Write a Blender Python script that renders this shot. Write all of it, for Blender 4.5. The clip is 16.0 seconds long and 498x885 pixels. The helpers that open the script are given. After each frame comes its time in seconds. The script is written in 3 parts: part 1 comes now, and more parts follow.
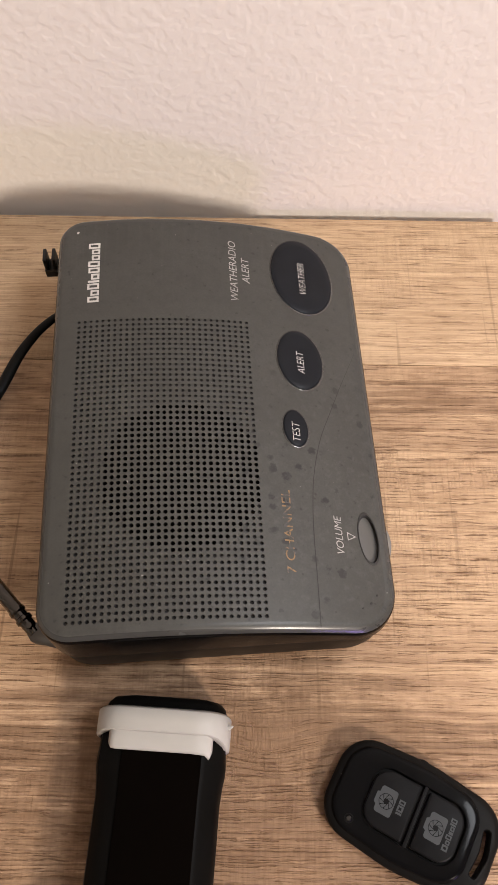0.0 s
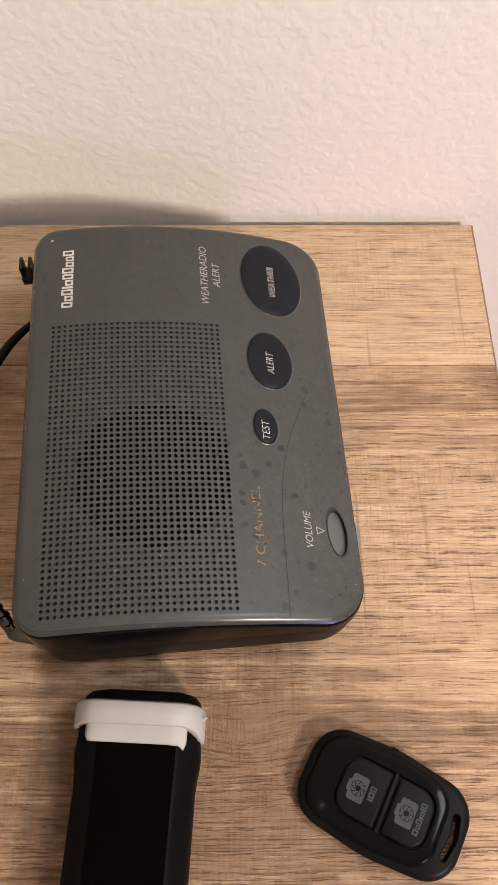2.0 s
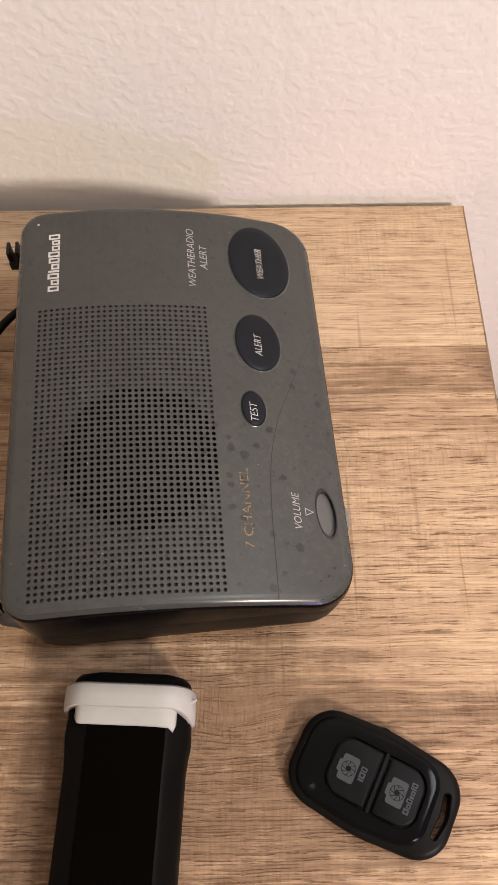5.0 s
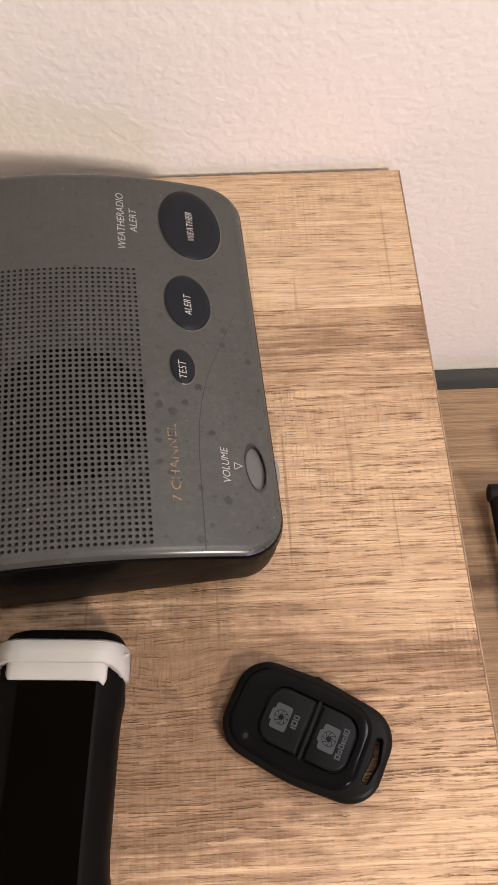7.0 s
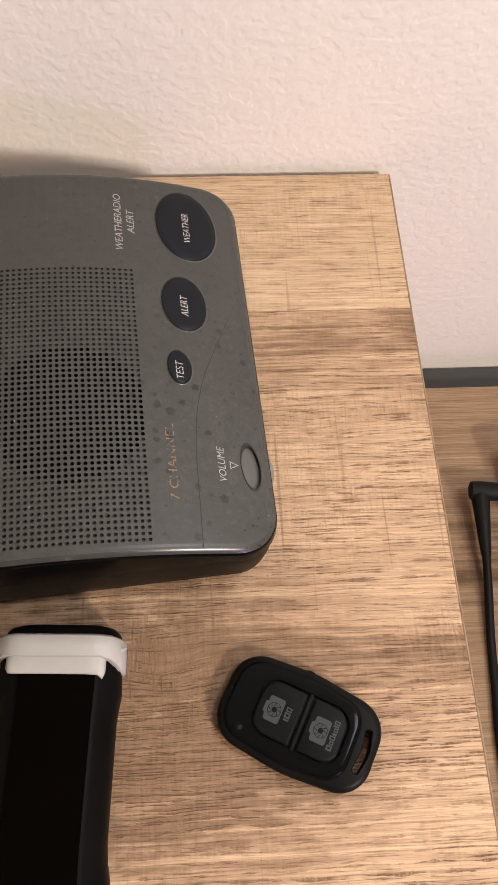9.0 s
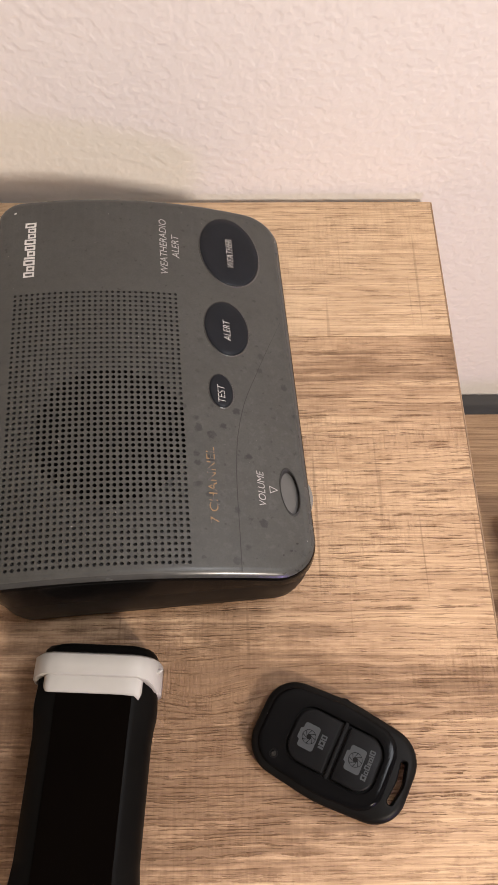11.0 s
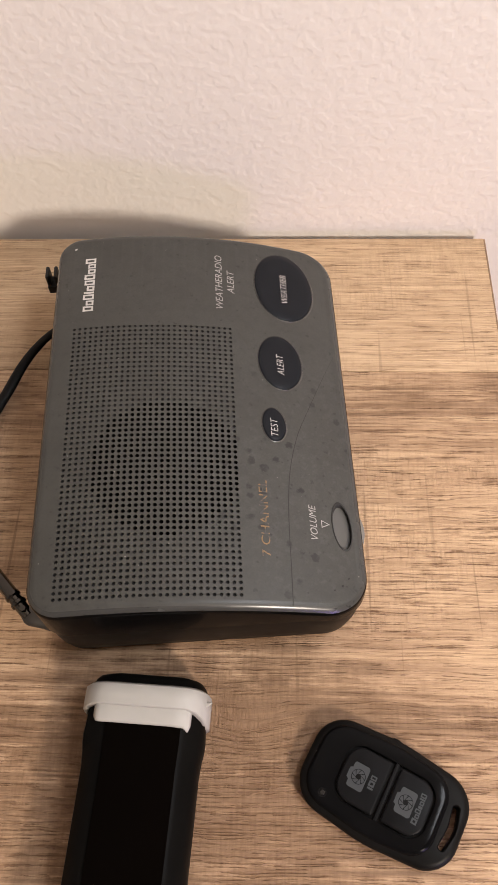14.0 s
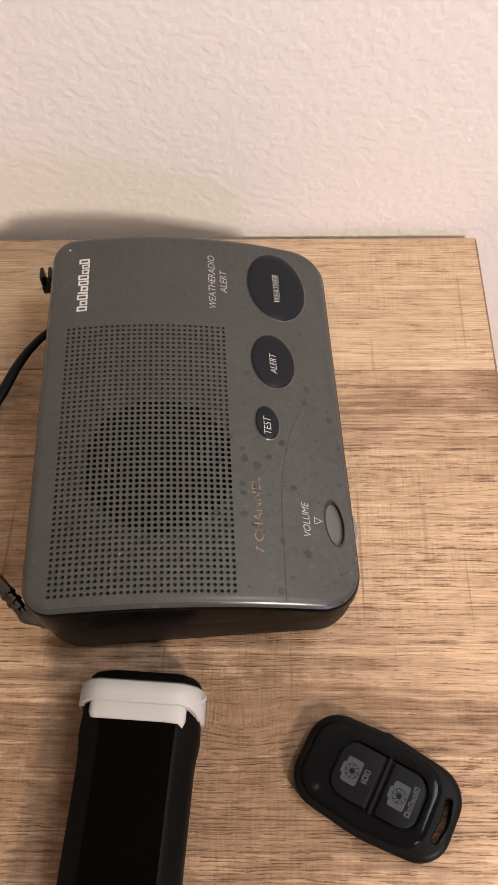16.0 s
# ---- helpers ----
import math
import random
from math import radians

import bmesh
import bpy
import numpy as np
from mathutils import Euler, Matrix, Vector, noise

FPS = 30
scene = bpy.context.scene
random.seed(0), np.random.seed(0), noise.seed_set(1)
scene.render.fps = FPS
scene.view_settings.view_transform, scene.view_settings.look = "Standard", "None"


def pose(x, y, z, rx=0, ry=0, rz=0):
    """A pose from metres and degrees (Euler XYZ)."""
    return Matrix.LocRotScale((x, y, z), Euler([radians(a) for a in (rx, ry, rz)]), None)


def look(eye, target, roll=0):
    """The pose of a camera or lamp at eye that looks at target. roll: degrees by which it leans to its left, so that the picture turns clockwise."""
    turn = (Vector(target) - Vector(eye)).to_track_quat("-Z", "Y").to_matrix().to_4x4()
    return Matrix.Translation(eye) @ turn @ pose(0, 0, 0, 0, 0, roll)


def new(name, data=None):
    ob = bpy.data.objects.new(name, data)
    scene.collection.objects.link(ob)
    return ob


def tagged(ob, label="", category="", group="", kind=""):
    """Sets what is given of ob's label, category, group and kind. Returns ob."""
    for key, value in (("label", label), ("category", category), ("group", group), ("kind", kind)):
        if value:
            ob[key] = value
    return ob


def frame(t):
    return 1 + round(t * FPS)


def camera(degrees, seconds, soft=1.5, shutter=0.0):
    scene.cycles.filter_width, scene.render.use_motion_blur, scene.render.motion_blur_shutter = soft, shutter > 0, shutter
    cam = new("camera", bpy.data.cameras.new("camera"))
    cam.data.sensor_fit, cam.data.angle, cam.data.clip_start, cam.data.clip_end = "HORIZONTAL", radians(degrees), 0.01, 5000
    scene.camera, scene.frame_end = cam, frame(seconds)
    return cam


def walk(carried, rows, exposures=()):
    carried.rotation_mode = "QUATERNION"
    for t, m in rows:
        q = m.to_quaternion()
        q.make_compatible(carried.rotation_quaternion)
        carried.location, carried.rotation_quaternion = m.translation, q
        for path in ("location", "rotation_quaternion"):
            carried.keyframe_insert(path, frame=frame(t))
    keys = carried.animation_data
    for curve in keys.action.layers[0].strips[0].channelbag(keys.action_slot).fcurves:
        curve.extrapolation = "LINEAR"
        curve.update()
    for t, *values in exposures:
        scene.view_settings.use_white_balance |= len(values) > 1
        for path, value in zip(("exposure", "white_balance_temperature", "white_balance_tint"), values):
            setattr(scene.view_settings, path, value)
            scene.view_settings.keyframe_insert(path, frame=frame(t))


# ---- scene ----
cam = camera(35.04, 16.0)
PATH = [
    (0, (-0.1085, -0.2465, 0.2647), (-0.1221, 0.6526, -1.5217), 0.17),
    (0.5, (-0.1056, -0.2518, 0.2707), (-0.1108, 0.6663, -1.5061), 0.51),
    (1, (-0.1050, -0.2507, 0.2670), (-0.1008, 0.6729, -1.5069), 0.70),
    (1.5, (-0.1024, -0.2517, 0.2656), (-0.0979, 0.6715, -1.5085), 0.46),
    (2, (-0.1008, -0.2532, 0.2688), (-0.0995, 0.6709, -1.5049), 0.04),
    (2.5, (-0.0984, -0.2538, 0.2659), (-0.1045, 0.6639, -1.5112), -0.58),
    (3, (-0.0973, -0.2544, 0.2653), (-0.1085, 0.6566, -1.5151), -1.03),
    (5.5, (-0.0957, -0.2560, 0.2666), (-0.0985, 0.6475, -1.5177), -1.05),
    (6, (-0.0949, -0.2581, 0.2657), (-0.0933, 0.6541, -1.5142), -1.25),
    (6.5, (-0.0897, -0.2612, 0.2625), (-0.0812, 0.6498, -1.5180), -1.39),
    (7, (-0.0778, -0.2689, 0.2614), (-0.0476, 0.6305, -1.5247), -0.49),
    (7.5, (-0.0760, -0.2713, 0.2632), (-0.0161, 0.6151, -1.5286), 1.21),
    (8, (-0.0832, -0.2685, 0.2665), (0.0112, 0.6024, -1.5314), 3.58),
    (10.5, (-0.0846, -0.2695, 0.2692), (-0.0409, 0.6384, -1.5123), 1.67),
    (11, (-0.0883, -0.2678, 0.2702), (-0.0687, 0.6547, -1.5043), 0.73),
    (11.5, (-0.0893, -0.2676, 0.2706), (-0.0937, 0.6694, -1.4964), -0.20),
    (12, (-0.0920, -0.2655, 0.2696), (-0.1311, 0.6923, -1.4857), -1.77),
    (12.5, (-0.0921, -0.2663, 0.2716), (-0.1484, 0.7039, -1.4763), -2.44),
    (13, (-0.0915, -0.2680, 0.2720), (-0.1631, 0.7128, -1.4696), -3.09),
    (13.5, (-0.0914, -0.2684, 0.2723), (-0.1747, 0.7214, -1.4636), -3.63),
    (14, (-0.0917, -0.2681, 0.2718), (-0.1797, 0.7243, -1.4624), -3.82),
    (14.5, (-0.0916, -0.2688, 0.2719), (-0.1818, 0.7279, -1.4598), -3.92),
    (15, (-0.0923, -0.2685, 0.2722), (-0.1820, 0.7278, -1.4596), -3.87),
    (15.5, (-0.0916, -0.2690, 0.2729), (-0.1755, 0.7265, -1.4597), -3.72),
    (16, (-0.0905, -0.2703, 0.2730), (-0.1695, 0.7263, -1.4592), -3.65),
]
walk(cam, [(t, look(eye, target, roll)) for t, eye, target, roll in PATH])

# ---- light ----
world = bpy.data.worlds.new("room_air")
world.use_nodes = True
world.node_tree.nodes["Background"].inputs[0].default_value = (1.0, 0.92, 0.86, 1)
world.node_tree.nodes["Background"].inputs[1].default_value = 0.05
scene.world = world


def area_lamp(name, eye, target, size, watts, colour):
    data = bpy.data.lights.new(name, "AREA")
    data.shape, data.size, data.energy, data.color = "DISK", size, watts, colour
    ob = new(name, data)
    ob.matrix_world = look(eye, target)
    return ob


area_lamp("key_light", (0.706, -1.174, 0.83), (-0.1, -0.1, 0.0), 0.19, 21.2, (1.0, 0.872, 0.755))
area_lamp("low_violet_light", (0.42, -0.80, 0.06), (-0.1, 0.0, 0.05), 0.17, 1.05, (0.50, 0.33, 0.99))
area_lamp("overhead_fill", (0.30, -0.20, 0.74), (-0.02, -0.18, 0.0), 0.22, 3.35, (0.88, 0.90, 0.95))


# ---- materials ----
class Graph:
    """A small builder for node materials."""

    def __init__(self, name):
        self.mat = bpy.data.materials.new(name)
        self.mat.use_nodes = True
        self.tree = self.mat.node_tree
        self.shader = self.tree.nodes["Principled BSDF"]
        self.place = self.add("ShaderNodeNewGeometry").outputs["Position"]

    def add(self, kind, **values):
        node = self.tree.nodes.new(kind)
        for key, value in values.items():
            setattr(node, key, value)
        return node

    def put(self, socket, value):
        if isinstance(value, bpy.types.NodeSocket):
            self.tree.links.new(value, socket)
        elif isinstance(value, (tuple, list)) and len(value) == 3 and len(socket.default_value) == 4:
            socket.default_value = (*value, 1)
        else:
            socket.default_value = value

    def mapped(self, scale, shift=(0, 0, 0), source=None, turn=0.0):
        node = self.add("ShaderNodeMapping")
        self.put(node.inputs["Vector"], source or self.place)
        node.inputs["Location"].default_value = shift
        node.inputs["Rotation"].default_value = (0, 0, radians(turn))
        node.inputs["Scale"].default_value = scale
        return node.outputs[0]

    def noise(self, vector, scale=1.0, detail=2.0, rough=0.5, warp=0.0):
        node = self.add("ShaderNodeTexNoise")
        self.put(node.inputs["Vector"], vector)
        node.inputs["Scale"].default_value = scale
        node.inputs["Detail"].default_value = detail
        node.inputs["Roughness"].default_value = rough
        node.inputs["Distortion"].default_value = warp
        return node.outputs["Fac"]

    def ramp(self, value, low, high, a=0.0, b=1.0):
        node = self.add("ShaderNodeMapRange")
        for key, v in (("Value", value), ("From Min", low), ("From Max", high), ("To Min", a), ("To Max", b)):
            self.put(node.inputs[key], v)
        return node.outputs[0]

    def math(self, op, a, b=0.0):
        node = self.add("ShaderNodeMath", operation=op)
        self.put(node.inputs[0], a)
        self.put(node.inputs[1], b)
        return node.outputs[0]

    def mix(self, factor, a, b, blend="MIX"):
        node = self.add("ShaderNodeMix", data_type="RGBA", blend_type=blend)
        self.put(node.inputs[0], factor)
        self.put(node.inputs[6], a)
        self.put(node.inputs[7], b)
        return node.outputs[2]

    def bump(self, height, strength, distance, normal=None):
        node = self.add("ShaderNodeBump")
        self.put(node.inputs["Height"], height)
        node.inputs["Strength"].default_value = strength
        node.inputs["Distance"].default_value = distance
        if normal:
            self.put(node.inputs["Normal"], normal)
        return node.outputs[0]

    def done(self, colour=None, rough=0.5, normal=None, metal=0.0, **more):
        self.put(self.shader.inputs["Roughness"], rough)
        self.put(self.shader.inputs["Metallic"], metal)
        if colour is not None:
            self.put(self.shader.inputs["Base Color"], colour)
        if normal:
            self.put(self.shader.inputs["Normal"], normal)
        for key, value in more.items():
            self.put(self.shader.inputs[key.replace("_", " ")], value)
        return self.mat


def wood_material(name, shift, light, dark, knot=None, bands=(), heart_shade=None, crisp=1.0):
    """Oak-print laminate: grain along x, short dark pores, faint saw marks across."""
    g = Graph(name)
    wave = g.noise(g.mapped((9, 26, 9), shift), 1, 3, 0.55)
    # the grain wanders a little from the straight line
    wander = g.add("ShaderNodeCombineXYZ")
    g.put(wander.inputs[1], g.ramp(wave, 0, 1, -0.0018, 0.0018))
    bend = g.add("ShaderNodeVectorMath", operation="ADD")
    g.put(bend.inputs[0], g.place)
    g.put(bend.inputs[1], wander.outputs[0])
    place = bend.outputs[0]
    round_knot = None
    if knot:
        # rings that bend round a knot
        gap = g.add("ShaderNodeVectorMath", operation="SUBTRACT")
        g.put(gap.inputs[0], place)
        gap.inputs[1].default_value = knot
        far = g.add("ShaderNodeVectorMath", operation="LENGTH")
        g.put(far.inputs[0], g.mapped((60, 120, 1), source=gap.outputs[0]))
        round_knot = g.ramp(far.outputs["Value"], 0.0, 1.4, 1.0, 0.0)
        lift = g.add("ShaderNodeCombineXYZ")
        g.put(lift.inputs[1], g.math("MULTIPLY", round_knot, 0.0045))
        more = g.add("ShaderNodeVectorMath", operation="ADD")
        g.put(more.inputs[0], place)
        g.put(more.inputs[1], lift.outputs[0])
        place = more.outputs[0]
    broad = g.noise(g.mapped((4, 30, 4), shift, place), 1, 3, 0.55)
    streak = g.noise(g.mapped((7, 420, 7), shift, place), 1, 4, 0.65)
    fine = g.noise(g.mapped((26, 1500, 26), shift, place), 1, 4, 0.68)
    patch = g.noise(g.mapped((24, 40, 24), shift), 1, 4, 0.62)
    tone = g.math("ADD", g.math("MULTIPLY", g.ramp(broad, 0.34, 0.66), 0.34), g.math("MULTIPLY", g.ramp(streak, 0.36, 0.66), 0.52))
    tone = g.math("ADD", tone, g.math("MULTIPLY", g.ramp(patch, 0.36, 0.66), 0.26))
    axes = g.add("ShaderNodeSeparateXYZ")
    g.put(axes.inputs[0], place)
    if heart_shade:
        # a dark patch round the knot: heartwood print plus soft shade put into the colour
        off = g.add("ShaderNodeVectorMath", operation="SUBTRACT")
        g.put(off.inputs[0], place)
        off.inputs[1].default_value = heart_shade
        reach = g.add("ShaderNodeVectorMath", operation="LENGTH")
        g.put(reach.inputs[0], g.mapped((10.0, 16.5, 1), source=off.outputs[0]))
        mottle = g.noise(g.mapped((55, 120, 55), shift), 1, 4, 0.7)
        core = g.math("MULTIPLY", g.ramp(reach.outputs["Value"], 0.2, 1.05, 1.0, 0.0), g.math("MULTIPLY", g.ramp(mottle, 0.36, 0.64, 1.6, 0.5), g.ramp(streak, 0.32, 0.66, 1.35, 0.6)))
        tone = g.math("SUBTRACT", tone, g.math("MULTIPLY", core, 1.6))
    dark_zone = None
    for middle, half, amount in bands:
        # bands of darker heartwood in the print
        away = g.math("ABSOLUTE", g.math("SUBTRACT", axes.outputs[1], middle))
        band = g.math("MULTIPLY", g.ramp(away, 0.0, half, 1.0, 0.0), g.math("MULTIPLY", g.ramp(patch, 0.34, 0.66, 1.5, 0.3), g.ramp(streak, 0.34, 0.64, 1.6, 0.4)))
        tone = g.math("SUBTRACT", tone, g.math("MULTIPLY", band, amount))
        dark_zone = g.math("MAXIMUM", dark_zone, g.math("MULTIPLY", band, amount)) if dark_zone else g.math("MULTIPLY", band, amount)
    if heart_shade:
        dark_zone = g.math("MAXIMUM", dark_zone, core) if dark_zone else core
    colour = g.mix(tone, dark, light)
    shade = g.ramp(tone, 0.1, -0.5, 0.0, 1.0)
    colour = g.mix(shade, colour, (dark[0] * 0.52, dark[1] * 0.49, dark[2] * 0.47))
    deep = (dark[0] * 0.29, dark[1] * 0.215, dark[2] * 0.165)
    colour = g.mix(g.ramp(fine, 0.42, 0.66, 0.0, 0.80), colour, (dark[0] * 0.78, dark[1] * 0.74, dark[2] * 0.68))
    if round_knot:
        colour = g.mix(g.math("MULTIPLY", round_knot, 0.55), colour, (dark[0] * 0.6, dark[1] * 0.56, dark[2] * 0.52))

    # grain lines: rows of thin wavering hairlines, each broken into runs that taper at their ends
    axis = g.add("ShaderNodeSeparateXYZ")
    g.put(axis.inputs[0], place)
    ripple = g.noise(g.mapped((26, 120, 26), shift, place), 1, 2, 0.5)
    jitter = g.noise(g.mapped((210, 420, 26), shift, place), 1, 3, 0.6)
    sway = g.math("ADD", g.ramp(ripple, 0, 1, 0.0, 0.0036), g.ramp(jitter, 0, 1, 0.0, 0.0007))

    def hairlines(rows, along, wide, cut, at, soft):
        run = g.math("ADD", g.math("MULTIPLY", g.math("ADD", axis.outputs[1], sway), rows), at)
        row = g.math("FLOOR", run)
        seed = g.add("ShaderNodeTexWhiteNoise", noise_dimensions="1D")
        g.put(seed.inputs["W"], g.math("ADD", row, at))
        off = g.math("SUBTRACT", g.math("FRACT", run), g.ramp(seed.outputs["Value"], 0, 1, 0.22, 0.78))
        spot = g.add("ShaderNodeCombineXYZ")
        g.put(spot.inputs[0], g.math("MULTIPLY", axis.outputs[0], along))
        g.put(spot.inputs[1], g.math("MULTIPLY", row, 7.37))
        spot.inputs[2].default_value = shift[0] + at
        width = g.ramp(g.noise(spot.outputs[0], 1, 3, 0.6), cut, cut + 0.22, -0.02, wide)
        return g.ramp(g.math("SUBTRACT", width, g.math("ABSOLUTE", off)), 0.0, soft)

    crowd = g.ramp(g.noise(g.mapped((10, 45, 10), (shift[0] + 7, shift[1], 0)), 1, 2), 0.34, 0.60, 0.5, 1.0)
    bold = hairlines(340, 66, 0.128, 0.39, 1.3, 0.08)
    medium = g.math("MULTIPLY", hairlines(640, 95, 0.19, 0.42, 3.1, 0.10), 0.82)
    slight = g.math("MULTIPLY", hairlines(1150, 120, 0.20, 0.435, 5.7, 0.14), 0.45)
    # towards the front the pores are short and bold
    blunt = g.math("MULTIPLY", hairlines(390, 118, 0.20, 0.42, 9.4, 0.07), g.ramp(axis.outputs[1], -0.195, -0.240, 0.0, 1.0))
    bold = g.math("MAXIMUM", bold, blunt)
    dash = g.math("MULTIPLY", g.math("MAXIMUM", bold, g.math("MAXIMUM", medium, slight)), crowd)
    # short smudges where the print is blotchy; the lines fade in and out with them
    smudge = g.noise(g.mapped((85, 330, 26), (shift[0] + 9, shift[1], 0), place), 1, 4, 0.65)
    dash = g.math("MULTIPLY", dash, g.ramp(smudge, 0.36, 0.56, 0.35, 1.0))
    colour = g.mix(g.ramp(smudge, 0.52, 0.70, 0.0, 0.55 * crisp), colour, (dark[0] * 0.55, dark[1] * 0.47, dark[2] * 0.40))
    # saw marks across the grain break the pores and leave faint upright hatching
    saw = g.noise(g.mapped((560, 48, 14), shift), 1, 3, 0.65)
    hatch = g.noise(g.mapped((950, 90, 14), (shift[0] + 2, shift[1], 0)), 1, 2, 0.6)
    where = g.ramp(g.noise(g.mapped((9, 26, 9), (shift[0] + 11, shift[1], 0)), 1, 2), 0.42, 0.60, 0.08, 1.0)
    where = g.math("MULTIPLY", where, g.ramp(axis.outputs[1], -0.246, -0.222, 0.15, 1.0))
    mark = g.math("MULTIPLY", g.math("MAXIMUM", g.ramp(saw, 0.52, 0.66), g.ramp(hatch, 0.48, 0.68)), where)
    dash = g.math("MULTIPLY", dash, g.ramp(saw, 0.36, 0.52, 0.45, 1.0))
    colour = g.mix(g.math("MULTIPLY", mark, 0.27 * crisp), colour, (dark[0] * 0.60, dark[1] * 0.56, dark[2] * 0.52))
    colour = g.mix(g.math("MULTIPLY", dash, 0.86 * crisp), colour, deep)
    scratch = g.ramp(g.noise(g.mapped((330, 8, 9), (shift[0] + 5, shift[1], 0)), 1, 1), 0.69, 0.73)
    colour = g.mix(g.math("MULTIPLY", scratch, 0.45 * crisp), colour, (dark[0] * 0.42, dark[1] * 0.38, dark[2] * 0.34))
    if dark_zone:
        # the heartwood bands and the dark patch are cross-hatched and mottled
        weave = g.math("MULTIPLY", g.math("ADD", g.ramp(hatch, 0.42, 0.64), g.ramp(smudge, 0.40, 0.62)), g.ramp(dark_zone, 0.12, 0.8, 0.0, 0.42))
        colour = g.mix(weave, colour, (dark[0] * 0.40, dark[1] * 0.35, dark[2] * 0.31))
    relief = g.math("ADD", g.math("MULTIPLY", dash, -1.0), g.math("MULTIPLY", fine, 0.4))
    relief = g.math("SUBTRACT", relief, g.math("MULTIPLY", mark, 0.4))
    return g.done(colour, g.ramp(streak, 0.3, 0.7, 0.60, 0.72), g.bump(relief, 0.9, 0.0004 * crisp), Specular_IOR_Level=0.3)


def plain_material(name, colour, rough, grain=900.0, depth=0.00004, strength=0.35, spread=0.12, metal=0.0, **more):
    """A moulded or painted surface with fine grain and slight unevenness."""
    g = Graph(name)
    fine = g.noise(g.place, grain, 2, 0.6)
    slow = g.noise(g.place, grain / 14, 3, 0.6)
    shade = g.ramp(slow, 0.3, 0.7, 1 - spread, 1 + spread)
    tint = g.add("ShaderNodeVectorMath", operation="SCALE")
    tint.inputs[0].default_value = colour
    g.put(tint.inputs["Scale"], shade)
    return g.done(tint.outputs[0], g.ramp(slow, 0.3, 0.7, rough * 0.88, min(1, rough * 1.12)), g.bump(fine, strength, depth), metal, **more)


def wall_material(name):
    """Warm white paint over sprayed orange-peel plaster."""
    g = Graph(name)
    blobs = g.noise(g.place, 270, 1.2, 0.5)
    flats = g.ramp(blobs, 0.36, 0.62)
    wide = g.noise(g.place, 95, 1.5, 0.5)
    small = g.noise(g.place, 620, 2, 0.5)
    slow = g.noise(g.place, 9, 3, 0.5)
    colour = g.mix(g.ramp(slow, 0.3, 0.7), (0.790, 0.742, 0.694), (0.81, 0.772, 0.724))
    height = g.math("ADD", g.math("MULTIPLY", flats, 0.7), g.math("ADD", g.math("MULTIPLY", small, 0.15), g.math("MULTIPLY", wide, 0.6)))
    return g.done(colour, 0.62, g.bump(height, 0.30, 0.0006), Specular_IOR_Level=0.3)


def shell_material(name):
    """Charcoal painted plastic with dust, scuffs and a few dark blotches."""
    g = Graph(name)
    fine = g.noise(g.place, 1500, 2, 0.6)
    slow = g.noise(g.place, 45, 4, 0.6)
    colour = g.mix(g.ramp(slow, 0.3, 0.7), (0.0450, 0.0447, 0.0397), (0.0572, 0.0569, 0.0508))
    colour = g.mix(g.ramp(fine, 0.3, 0.75, 0, 0.5), colour, (0.034, 0.034, 0.033))
    grime = g.ramp(g.noise(g.place, 260, 4, 0.7), 0.46, 0.72)
    colour = g.mix(g.math("MULTIPLY", grime, 0.45), colour, (0.030, 0.028, 0.027))
    # blotches, thickest round the worn corner
    gap = g.add("ShaderNodeVectorMath", operation="DISTANCE")
    g.put(gap.inputs[0], g.place)
    gap.inputs[1].default_value = (-0.078, -0.150, 0.034)
    zone = g.ramp(gap.outputs["Value"], 0.020, 0.072, 1.0, 0.0)
    spot = g.add("ShaderNodeTexVoronoi", feature="F1")
    g.put(spot.inputs["Vector"], g.mapped((1, 1, 0.2)))
    spot.inputs["Scale"].default_value = 235
    spot.inputs["Randomness"].default_value = 1.0
    pick = g.add("ShaderNodeSeparateColor")
    g.put(pick.inputs[0], spot.outputs["Color"])
    size = g.math("ADD", g.ramp(pick.outputs[0], 0.30, 1.0, -0.02, 0.40), g.ramp(g.noise(g.place, 900, 2), 0.3, 0.7, -0.10, 0.10))
    blotch = g.ramp(g.math("SUBTRACT", size, spot.outputs["Distance"]), -0.04, 0.12)
    blotch = g.math("MULTIPLY", blotch, zone)
    colour = g.mix(g.math("MULTIPLY", blotch, 0.85), colour, (0.017, 0.017, 0.0165))
    pale = g.ramp(g.noise(g.place, 420, 3, 0.65), 0.52, 0.70)
    colour = g.mix(g.math("MULTIPLY", g.math("MULTIPLY", pale, zone), 0.16), colour, (0.125, 0.123, 0.118))
    pit = g.ramp(g.noise(g.place, 520, 1, 0.5), 0.70, 0.76)
    colour = g.mix(g.math("MULTIPLY", pit, 0.6), colour, (0.019, 0.018, 0.017))
    speck = g.ramp(g.noise(g.place, 800, 0), 0.885, 0.90)
    colour = g.mix(g.math("MULTIPLY", speck, 0.6), colour, (0.4, 0.38, 0.36))
    rough = g.math("ADD", g.ramp(slow, 0.3, 0.7, 0.36, 0.47), g.math("MULTIPLY", blotch, 0.15))
    return g.done(colour, rough, g.bump(fine, 0.3, 0.00003), 0.0, Specular_IOR_Level=0.42)


def rubbed_edge(name):
    """The shell's rounded edge, polished by handling, with small nicks."""
    g = Graph(name)
    slow = g.noise(g.place, 60, 3, 0.6)
    nick = g.ramp(g.noise(g.place, 640, 2, 0.6), 0.64, 0.70)
    colour = g.mix(g.ramp(slow, 0.3, 0.7), (0.036, 0.036, 0.034), (0.050, 0.050, 0.047))
